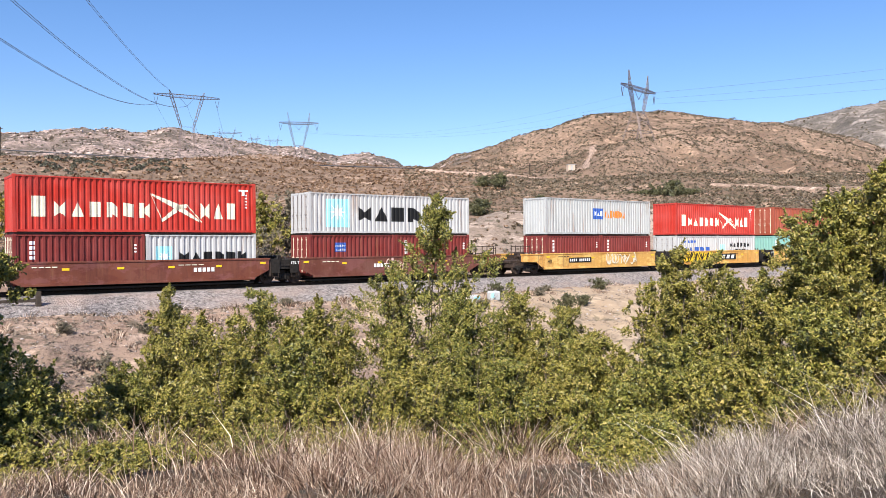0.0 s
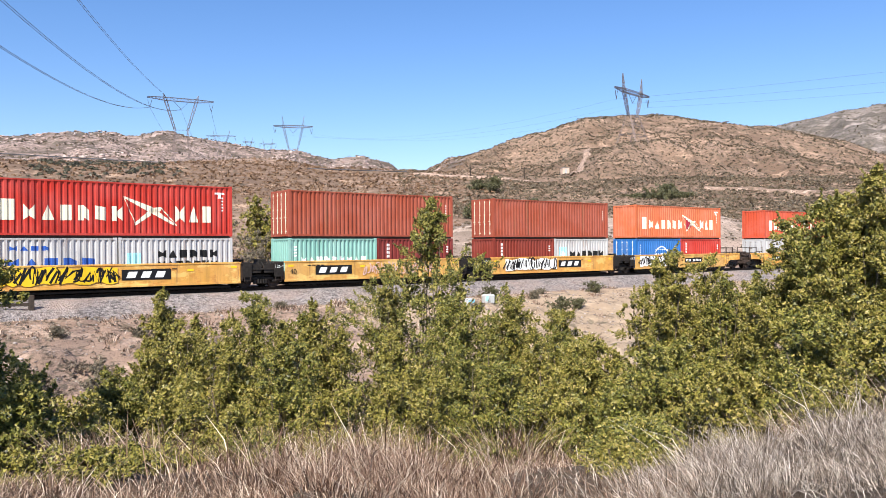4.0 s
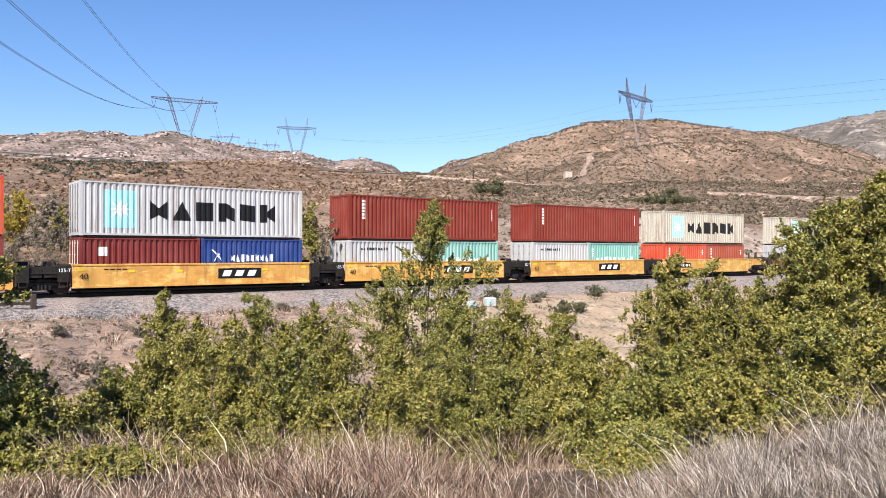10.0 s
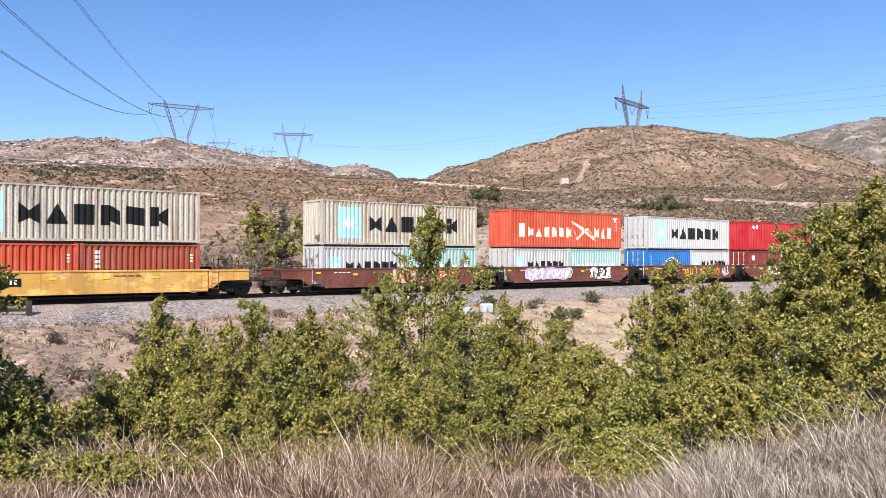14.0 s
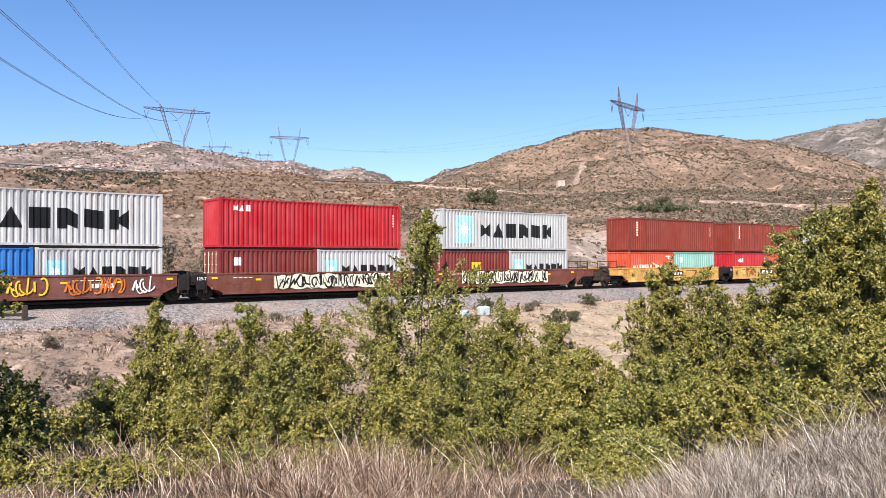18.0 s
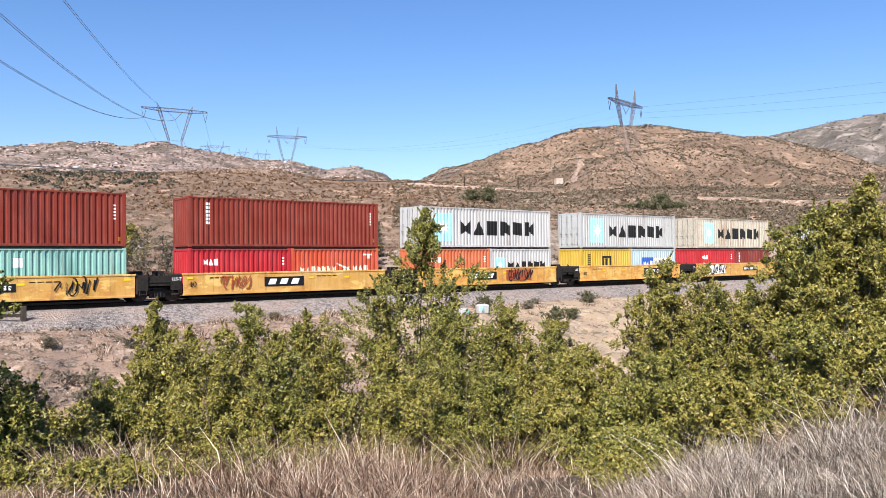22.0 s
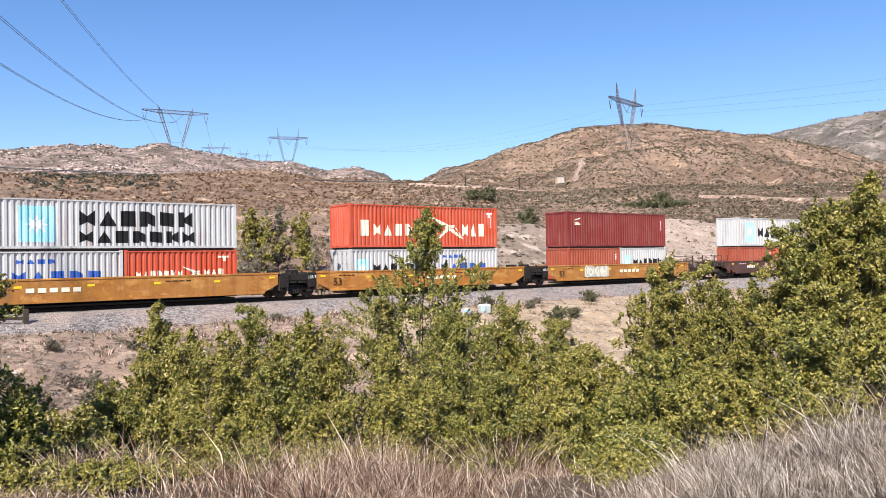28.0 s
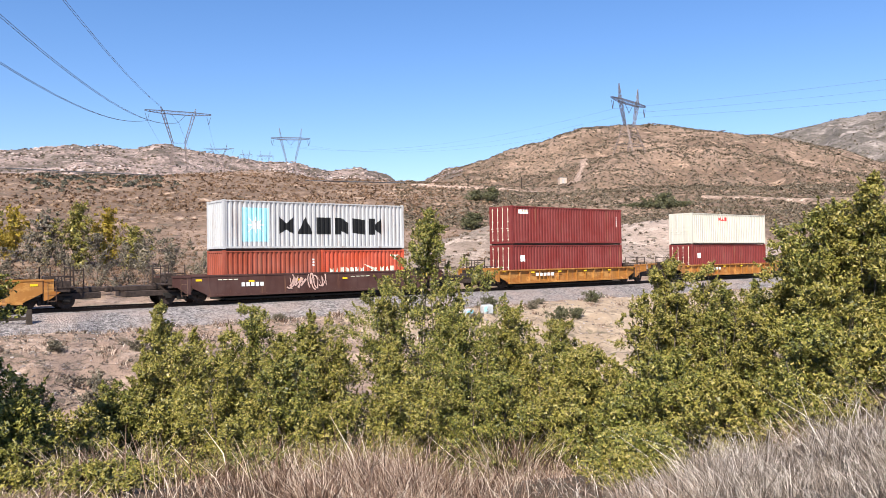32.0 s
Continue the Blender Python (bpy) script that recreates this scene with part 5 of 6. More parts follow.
def make_thicket():
    for i, (x, y, top, r) in enumerate(THICKET + STAND):
        h = top - gz(x, y)
        mat = LEAF_DARK if i % 3 == 1 else LEAF
        spire = r < 0.65 and 1.2 < top < 1.6
        plant("leafy_shrub", x, y, top, r * (1.30 if spire else 1.08), 40 + i, int(6000 + 8000 * r * h), 0.043 if i < len(THICKET) else 0.048, "bush", mat,
              "%s green shrub with small yellowing leaves in the gully" % ("tall" if h > 4 else "dense"), "shrub", "shrubs in the gully", shoot=0.62)
    for i, (x, y, top, r) in enumerate(FILL):
        h = top - gz(x, y)
        plant("leafy_shrub", x, y, top, r, 400 + i, int(5000 + 7200 * r * h), 0.042, "bush", (LEAF, LEAF_DARK, LEAF)[i % 3],
              "dense green shrub with small yellowing leaves in the gully", "shrub", "shrubs in the gully", shoot=0.42)
    plant("leafy_tree", -0.2, 17.0, 3.49, 1.95, 11, 74000, 0.047, "cone", LEAF_DARK, "young pointed green tree rising above the shrubs", "tree", shoot=0.55)
    plant("leafy_tree", -6.5, 10.2, 2.4, 1.15, 12, 20000, 0.05, "tree", LEAF_DARK, "dark leafy tree overhanging the gully", "tree", shoot=0.5, lift=0.72)
    # two unseen trees, added only to cast shade on the gully's left end
    plant("leafy_tree", -10.2, 9.2, 4.4, 2.3, 17, 15000, 0.11, "bush", LEAF_DARK, "dark leafy tree beside the gully in shade", "tree", shoot=0.8)
    plant("leafy_tree", -7.3, 3.3, 7.2, 1.9, 13, 52000, 0.10, "bush", LEAF_DARK, "dark leafy tree beside the gully in shade", "tree", shoot=0.7)
    plant("leafy_shrub", -5.15, 8.4, 1.25, 0.80, 19, 22000, 0.05, "bush", LEAF_DARK, "dense green shrub in the shade of a tree", "shrub", "shrubs in the gully", shoot=0.5)
    plant("leafy_shrub", -4.5, 8.0, 0.8, 0.5, 20, 12000, 0.045, "bush", LEAF_DARK, "dense green shrub in the shade of a tree", "shrub", "shrubs in the gully", shoot=0.4)
    plant("leafy_shrub", -6.1, 11.6, -0.15, 0.85, 14, 9000, 0.05, "bush", LEAF_DARK, "dense green shrub in the shade of a tree", "shrub", "shrubs in the gully")
    plant("leafy_shrub", -4.2, 9.0, -0.25, 0.75, 15, 9000, 0.046, "bush", LEAF, "low green shrub at the edge of dry grass", "shrub", "shrubs in the gully", shoot=0.45)
    plant("leafy_shrub", 1.78, 7.2, 0.60, 0.50, 18, 11000, 0.031, "bush", LEAF_DARK, "low green shrub at the edge of dry grass", "shrub", "shrubs in the gully", shoot=0.4)
    plant("leafy_shrub", 1.42, 6.2, 0.62, 0.30, 16, 6000, 0.028, "bush", LEAF, "low green shrub at the edge of dry grass", "shrub", "shrubs in the gully", shoot=0.35)
    # low growth along the lip of the bank
    for i, (x, y, up, r, mat) in enumerate(((-3.7, 6.6, 0.22, 0.45, LEAF), (-3.0, 7.4, 0.30, 0.5, LEAF_DARK), (-2.5, 6.9, 0.22, 0.40, LEAF), (-1.9, 7.8, 0.28, 0.40, LEAF_DARK), (-1.1, 7.9, 0.30, 0.4, LEAF),
                                            (-0.3, 8.3, 0.35, 0.45, LEAF), (0.5, 8.2, 0.34, 0.45, LEAF_DARK), (-4.3, 7.9, 0.45, 0.6, LEAF_DARK), (-3.3, 5.6, 0.15, 0.3, LEAF), (2.6, 8.4, 0.45, 0.5, LEAF), (3.4, 8.6, 0.35, 0.45, LEAF_DARK),
                                            (4.1, 8.0, 0.30, 0.4, LEAF), (-2.7, 5.9, 0.2, 0.34, LEAF), (-2.2, 8.6, 0.6, 0.6, LEAF), (-0.9, 8.9, 0.6, 0.6, LEAF_DARK))):
        plant("low_shrub", x, y, gz(x, y) + up, r, 300 + i, 4200, 0.029, "bush", mat,
              "%s at the lip of the bank" % {LEAF: "low yellow-green shrub", LEAF_DARK: "low green shrub"}[mat], "shrub", "low growth on the bank", shoot=0.22)


make_thicket()


def blades(name, n, seed, where, hmin, hmax, width, lean, mat, label, category, tuft=0.0):
    """Dry stalks: thin ribbons bending with the wind."""
    rs = np.random.RandomState(seed)
    x, y = where(rs, n)
    if tuft:                                  # stalks grow from tussocks and fan out
        k = rs.randint(0, n // 46, n)
        ox, oy = rs.normal(0, tuft, n), rs.normal(0, tuft, n)
        x, y = x[k] + ox, y[k] + oy
    z = ground_height(x, y) - 0.03
    h = rs.uniform(hmin, hmax, n) * (0.75 + 0.9 * np.clip(fbm(x, y, 0.8, 3) + 0.35, 0, 1))
    a = rs.uniform(0, 6.28, n)
    bend = rs.normal(0, lean, n) * h
    dx, dy = np.cos(a) * bend, np.sin(a) * bend
    sx, sy = width * rs.uniform(0.5, 1.4, n), 0.0
    b = np.stack([x, y, z], 1)
    if tuft:
        dx, dy = dx + ox * h * 1.6 / tuft * 0.25, dy + oy * h * 1.6 / tuft * 0.25
    mid = b + np.stack([dx * 0.35, dy * 0.35, h * 0.55], 1)
    tip = b + np.stack([dx, dy, h * np.sqrt(np.maximum(1 - (bend / h) ** 2 * 0.5, 0.3))], 1)
    s = np.stack([sx, sx * 0.4, np.zeros(n)], 1)
    v = np.stack([b - s, b + s, mid + s * 0.8, mid - s * 0.8, tip + s * 0.25, tip - s * 0.25], 1).reshape(-1, 3)
    k = np.arange(n, dtype=np.int32)[:, None] * 6
    q = np.concatenate([k + np.array([0, 1, 2, 3]), k + np.array([3, 2, 4, 5])], 0)
    tagged(sheet(name, v, q, mat), label, category, kind="stuff")


def in_front(y0, y1, left, right):
    def pick(rs, n):
        y = rs.uniform(y0, y1, n)
        return y * (left + (right - left) * rs.uniform(0, 1, n)), y
    return pick


HOLES = ((-3.4, 6.3, 0.95), (-2.5, 5.9, 0.45), (1.55, 6.6, 0.55), (2.6, 8.4, 0.5), (-2.5, 6.9, 0.4), (0.5, 8.0, 0.5))


def bare_of_shrubs(pick, least=-0.10):
    """Grass thins out under the shrubs and in bare patches."""
    def fewer(rs, n):
        x, y = pick(rs, n * 4)
        keep = fbm(x, y, 1.1, 3) + rs.normal(0, 0.12, n * 4) > least
        for a, b, r in HOLES:
            keep &= np.hypot(x - a, y - b) > r * rs.uniform(0.8, 1.25, n * 4)
        x, y = x[keep], y[keep]
        return x[np.arange(n) % len(x)], y[np.arange(n) % len(x)]
    return fewer


FRONT = bare_of_shrubs(in_front(4.4, 8.3, -0.64, 0.36))
blades("dry_grass", 16000, 3, FRONT, 0.06, 0.22, 0.0019, 0.75, GRASS, "dry pinkish-tan grass on the bank", "grass", 0.075)
blades("dry_grass", 20000, 33, bare_of_shrubs(in_front(4.0, 8.6, -0.66, 0.42), -1), 0.03, 0.13, 0.0021, 1.1, GRASS, "short matted dry grass on the bank", "grass", 0.30)
blades("dry_grass", 7000, 31, bare_of_shrubs(in_front(5.5, 8.2, -0.10, 0.20)), 0.10, 0.30, 0.0020, 0.6, GRASS, "dry pinkish-tan grass on the bank", "grass", 0.10)
blades("tall_dry_stalks", 90, 4, in_front(5.2, 7.6, -0.42, 0.02), 0.26, 0.58, 0.0036, 0.6, GRASS, "tall bleached grass stalks on the bank", "grass")
blades("dry_brush", 12000, 5, bare_of_shrubs(in_front(4.4, 8.6, 0.22, 0.68)), 0.08, 0.29, 0.0019, 0.75, TWIG, "bare pale twiggy brush on the bank", "dry brush", 0.09)
blades("dry_brush", 14000, 35, bare_of_shrubs(in_front(4.0, 8.8, 0.20, 0.70), -1), 0.03, 0.16, 0.0020, 1.2, TWIG, "short matted dry brush on the bank", "dry brush", 0.30)
blades("tall_dry_stalks", 700, 37, in_front(5.4, 8.4, 0.26, 0.62), 0.20, 0.52, 0.0024, 0.55, TWIG, "tall bleached twigs standing above the dry brush", "dry brush", 0.10)
blades("dry_grass", 5200, 41, bare_of_shrubs(in_front(5.8, 8.4, -0.48, 0.06), -0.05), 0.18, 0.42, 0.0022, 0.55, GRASS, "tall dry grass stalks among low shrubs on the bank", "grass", 0.11)
blades("dry_weeds", 7000, 6, in_front(8.0, 11, -0.62, 0.62), 0.2, 0.5, 0.004, 0.4, GRASS, "dry weeds between the shrubs", "grass", 0.12)


def bank_spots(rs, n):
    s, w = rs.uniform(-8, 60, n), -3.4 - 14 * rs.uniform(0, 1, n) ** 1.4
    return U.x * s + N.x * (NEAR + w), U.y * s + N.y * (NEAR + w)


blades("bank_grass", 9000, 8, bank_spots, 0.08, 0.30, 0.009, 0.5, GRASS, "sparse dead grass on the railway bank", "grass", 0.2)

def ball_verts():
    bm = bmesh.new()
    bmesh.ops.create_icosphere(bm, subdivisions=1, radius=1.0)
    v = np.array([p.co[:] for p in bm.verts])
    f = np.array([[p.index for p in q.verts] for q in bm.faces], np.int32)
    bm.free()
    return v, f


def scatter(name, x, y, size, seed, mat, label, category, flat=0.7, sink=0.25):
    """Low brush or stones strewn over the ground as uneven clumps in one object."""
    rs = np.random.RandomState(seed)
    v0, f0 = ball_verts()
    n, m = len(x), len(v0)
    z = ground_height(x, y)
    rad = rs.uniform(0.5, 1.35, (n, m, 1))
    v = v0[None] * rad * size[:, None, None] * np.stack([rs.uniform(0.8, 1.3, n), rs.uniform(0.8, 1.3, n), np.full(n, flat) * rs.uniform(0.7, 1.2, n)], 1)[:, None, :]
    v = v + np.stack([x, y, z + size * flat * sink], 1)[:, None, :]
    f = (np.arange(n, dtype=np.int32)[:, None, None] * m + f0[None]).reshape(-1, 3)
    tagged(sheet(name, v.reshape(-1, 3), f, mat), label, category, kind="stuff")


def tufts(name, x, y, size, seed, mat, label, category, flat=0.75, per=7, pad=1.05):
    """Scrub as loose clusters of ragged leaf pads in one object."""
    rs = np.random.RandomState(seed)
    n = len(x)
    c = np.repeat(np.stack([x, y, ground_height(x, y)], 1), per, 0)
    r = np.repeat(size, per)[:, None]
    a, u = rs.uniform(0, 6.28, n * per), rs.uniform(0.05, 1, n * per)
    k = np.sqrt(1 - u * u)
    o = np.stack([k * np.cos(a), k * np.sin(a), u * flat], 1)
    v, q = leaf_tris(rs, c + o * r * 0.75, 1.0, o + np.array([0, 0, 0.3]), 0.9, 0.45)
    mid = np.repeat(c + o * r * 0.75, 3, 0)
    v = mid + (v - mid) * np.repeat(r, 3, 0) * pad * 1.15
    tagged(sheet(name, v, q, mat), label, category, kind="stuff")


def make_brush():
    rs = np.random.RandomState(21)
    n = 62000
    d = np.exp(rs.uniform(math.log(62), math.log(760), n))
    az = np.radians(rs.uniform(-36, 36, n))
    x, y = d * np.sin(az), d * np.cos(az)
    keep = (x * N.x + y * N.y - NEAR > 13) & (fbm(x, y, 45, 4) + rs.normal(0, 0.25, n) > np.where(d < 150, -0.16, -0.30))
    x, y, d = x[keep], y[keep], d[keep]
    size = rs.uniform(0.18, 0.50, len(x)) * (0.72 + d / 480)
    left = np.degrees(np.arctan2(x, y)) + rs.normal(0, 2.5, len(x)) < 2
    near = left & (d < 170)
    thin = near & (rs.uniform(0, 1, len(x)) < 0.6)
    tufts("chaparral", x[thin], y[thin], size[thin] * 0.85, 31, BROWN_SHRUB, "low dry brown brush on the flat behind the railway", "brush", 0.7, 14, 0.5)
    tufts("chaparral", x[left & ~near], y[left & ~near], size[left & ~near] * 1.1, 22, BROWN_SHRUB, "low billowy brown brush over the brow", "brush", 0.68, 7, 0.95)
    close = ~left & (d < 190) & (rs.uniform(0, 1, len(x)) < np.where(d < 150, 0.28, 0.7))
    x, y, size = (k[close | left | (d >= 190)] for k in (x, y, size))
    left, close = (k[close | left | (d >= 190)] for k in (left, close))
    tufts("chaparral", x[close], y[close], size[close] * 0.9, 30, HILL_SHRUB, "low grey-green brush on the slope behind the railway", "brush", 0.75, 12, 0.65)
    left |= close
    tufts("chaparral", x[~left], y[~left], size[~left], 28, HILL_SHRUB, "low grey-green brush over the hills", "brush", 0.62)
    n = 52000
    d = np.exp(rs.uniform(math.log(150), math.log(600), n))
    az = np.radians(rs.uniform(-3, 34, n))
    x, y = d * np.sin(az), d * np.cos(az)
    keep = fbm(x, y, 30, 4) + rs.normal(0, 0.3, n) > -0.15
    x, y, d = x[keep], y[keep], d[keep]
    tufts("chaparral", x, y, rs.uniform(0.16, 0.52, len(x)) * (0.7 + d / 500), 25, HILL_SHRUB, "low grey-green brush dotted over the hill", "brush", 0.7, 6, 0.9)
    n = 16000
    d = np.exp(rs.uniform(math.log(620), math.log(2700), n))
    az = np.radians(rs.uniform(-36, 36, n))
    x, y = d * np.sin(az), d * np.cos(az)
    tufts("chaparral", x, y, rs.uniform(0.8, 1.9, n) * (d / 900) ** 0.6, 23, HILL_SHRUB, "low dark brush on the far ridges", "brush", 0.6)
    n = 7000
    d, az = np.exp(rs.uniform(math.log(700), math.log(1340), n)), np.radians(rs.uniform(-35, -1, n))
    x, y = d * np.sin(az), d * np.cos(az)
    keep = fbm(x, y, 110, 4) + 0.18 * (d / 1000) + rs.normal(0, 0.12, n) > 0.16
    scatter("granite_outcrops", x[keep], y[keep], rs.uniform(0.5, 1.7, keep.sum()) * rs.uniform(0.7, 2.0, keep.sum()), 29, GRANITE_ROCK, "pale pinkish granite outcrops on the rocky ridge", "rocks", 0.6, 0.1)
    n = 900
    d, az = rs.uniform(200, 330, n), np.radians(rs.uniform(-34, -18, n))
    x, y = d * np.sin(az), d * np.cos(az)
    keep = fbm(x, y, 30, 3) > -0.1
    tufts("dark_bushes", x[keep], y[keep], rs.uniform(0.4, 1.25, keep.sum()), 27, LEAF_FAR, "dark green bushes scattered on the brow", "bushes", 0.8, 60, 0.42)
    n = 5000
    s, w = rs.uniform(-10, 75, n), -3.0 - 13 * rs.uniform(0, 1, n) ** 1.3
    x, y = U.x * s + N.x * (NEAR + w), U.y * s + N.y * (NEAR + w)
    keep = s[:3000] + rs.normal(0, 3, 3000) < 22
    wx, wy = x[:3000][keep], y[:3000][keep]
    tufts("dead_weeds", wx + 0.7, wy - 0.4, rs.uniform(0.06, 0.24, len(wx)), 26, WEED, "dead grey-brown weeds on the railway bank", "weeds", 0.8, 16, 0.42)
    scatter("loose_stones", x, y, rs.uniform(0.02, 0.05, n) * rs.uniform(0.6, 1.9, n), 24, BALLAST_STONE, "loose pale stones on the railway bank", "stones", 0.7)


GRANITE_ROCK = leaf_mat("weathered granite", [(0.0, (0.235, 0.161, 0.135)), (0.5, (0.383, 0.283, 0.248)), (1.0, (0.539, 0.435, 0.387))], 0.0)
BALLAST_STONE = leaf_mat("loose stone", [(0.0, (0.15, 0.115, 0.10)), (0.5, (0.28, 0.22, 0.19)), (1.0, (0.46, 0.40, 0.37))], 0.0)
WEED = leaf_mat("dead weed", [(0.0, (0.05, 0.04, 0.03)), (0.5, (0.17, 0.125, 0.09)), (1.0, (0.38, 0.30, 0.23))], 0.0)
make_brush()


def at_bearing(px, d):
    return px * d, d


def make_far_plants():
    # willows and bare brush on the flat behind the line
    for i, (k, d, top, r, mat, cnt) in enumerate((
            (-0.545, 92, 9.6, 3.6, LEAF_AUTUMN, 4200), (-0.50, 88, 8.6, 3.0, LEAF_GREY, 3000), (-0.462, 86, 9.4, 3.0, LEAF, 4200), (-0.425, 90, 9.0, 2.8, LEAF_AUTUMN, 3600),
            (-0.39, 88, 6.6, 2.4, LEAF, 2600), (-0.58, 96, 9.8, 3.6, LEAF, 3600), (-0.235, 80, 8.0, 3.0, LEAF, 4000), (-0.205, 84, 8.4, 2.6, LEAF_GREY, 3000),
            (-0.17, 82, 7.4, 2.4, LEAF, 3000), (-0.095, 80, 7.4, 2.0, LEAF_GOLD, 3000), (-0.075, 88, 6.6, 1.8, LEAF_GREY, 1800))):
        x, y = at_bearing(k, d)
        plant("leafy_tree", x, y, top, r, 70 + i, cnt, 0.22, "bush", mat, "%s bushy willow on the flat behind the railway" % {LEAF_AUTUMN: "yellowing", LEAF_GOLD: "golden", LEAF: "green", LEAF_GREY: "dusty grey"}[mat], "tree", "willows behind the railway", shoot=1.3)
    for i, k in enumerate((-0.57, -0.52, -0.475, -0.44, -0.405, -0.37, -0.34, -0.305, -0.27, -0.235, -0.15, -0.115)):
        d = 49 + 7 * ((i * 37) % 5) / 5
        x, y = at_bearing(k, d)
        plant("bare_shrub", x, y, 3.4 + 1.3 * ((i * 53) % 7) / 7, 2.2, 100 + i, 2600, 0.10, "bush", LEAF_GREY, "half-bare grey shrub beside the railway", "shrub", "bare shrubs behind the railway", shoot=1.0)
    # green trees below the road on the hill
    for i, (k, d, top, r) in enumerate(((0.245, 190, 14.6, 4.0), (0.265, 188, 15.0, 4.2), (0.29, 186, 17.2, 4.6), (0.312, 188, 15.2, 3.4), (0.12, 150, 11.6, 2.0), (0.07, 200, 20.5, 2.6), (0.05, 204, 20.0, 2.4), (0.045, 150, 11.0, 2.0))):
        x, y = at_bearing(k, d)
        plant("leafy_tree", x, y, top, r, 130 + i, 3600, 0.30, "bush", LEAF_OLIVE, "dark green bushy tree on the hillside", "tree", "trees on the hillside", shoot=1.8)
    # small shrubs on the sandy shoulder before the track
    rs = np.random.RandomState(91)
    for i in range(16):
        x, y = rs.uniform(-14.5, -8.6), rs.uniform(21.5, 28.5)
        plant("small_shrub", x, y, gz(x, y) + rs.uniform(0.25, 0.75), rs.uniform(0.35, 0.75), 200 + i, 900, 0.05, "bush", (LEAF_GREY, WEED, LEAF_GREY, LEAF_DARK)[i % 4], "low dusty shrub on the eroded railway bank", "shrub", "shrubs on the eroded bank", shoot=0.3)
    for i, (s, w, h, r, mat) in enumerate(((41.2, -5.0, 0.85, 0.75, LEAF_OLIVE), (32.1, -10.7, 1.0, 0.80, LEAF_OLIVE), (36.8, -4.3, 0.40, 0.40, LEAF_GREY), (34.6, -9.6, 0.6, 0.5, LEAF_OLIVE), (32.0, -4.6, 0.75, 0.75, LEAF_OLIVE), (25.6, -4.4, 0.45, 0.45, LEAF_GREY), (26.4, -7.6, 0.95, 0.75, LEAF_OLIVE), (28.0, -8.2, 0.5, 0.5, LEAF_GREY), (30.5, -6.4, 0.45, 0.5, LEAF_GREY), (34, -6.5, 0.5, 0.45, LEAF_GREY),
                                           (11.5, -6.0, 0.55, 0.5, LEAF_GREY), (9.5, -8.4, 0.4, 0.4, LEAF_GREY), (6.6, -7.4, 0.4, 0.4, LEAF_GREY), (17.5, -5.0, 0.4, 0.5, LEAF_GREY), (16.2, -4.8, 0.4, 0.4, LEAF_OLIVE), (22, -8, 0.6, 0.5, LEAF_GREY))):
        p = on_track(s, w, 0)
        plant("small_shrub", p.x, p.y, gz(p.x, p.y) + h, r, 160 + i, int(700 + 2600 * h * r), 0.06, "bush", mat, "low dusty shrub on the sandy railway shoulder", "shrub", "shrubs on the railway shoulder", shoot=0.3)


make_far_plants()

# ---- transmission line, roads and other far things ----
def lattice(bm, a, b, wa, wb, n, r):
    """A square truss from a to b."""
    a, b = Vector(a), Vector(b)
    q = (b - a).to_track_quat("Z", "Y").to_matrix()
    rows = []
    for i in range(n + 1):
        w = (wa + (wb - wa) * i / n) / 2
        c = a + (b - a) * i / n
        rows.append([c + q @ Vector((sx * w, sy * w, 0)) for sx, sy in ((-1, -1), (1, -1), (1, 1), (-1, 1))])
    for i in range(n):
        for k in range(4):
            rod(bm, rows[i][k], rows[i + 1][k], r, 4)
            rod(bm, rows[i][k], rows[i + 1][(k + 1) % 4], r * 0.6, 3)
            rod(bm, rows[i][(k + 1) % 4], rows[i + 1][k], r * 0.6, 3)


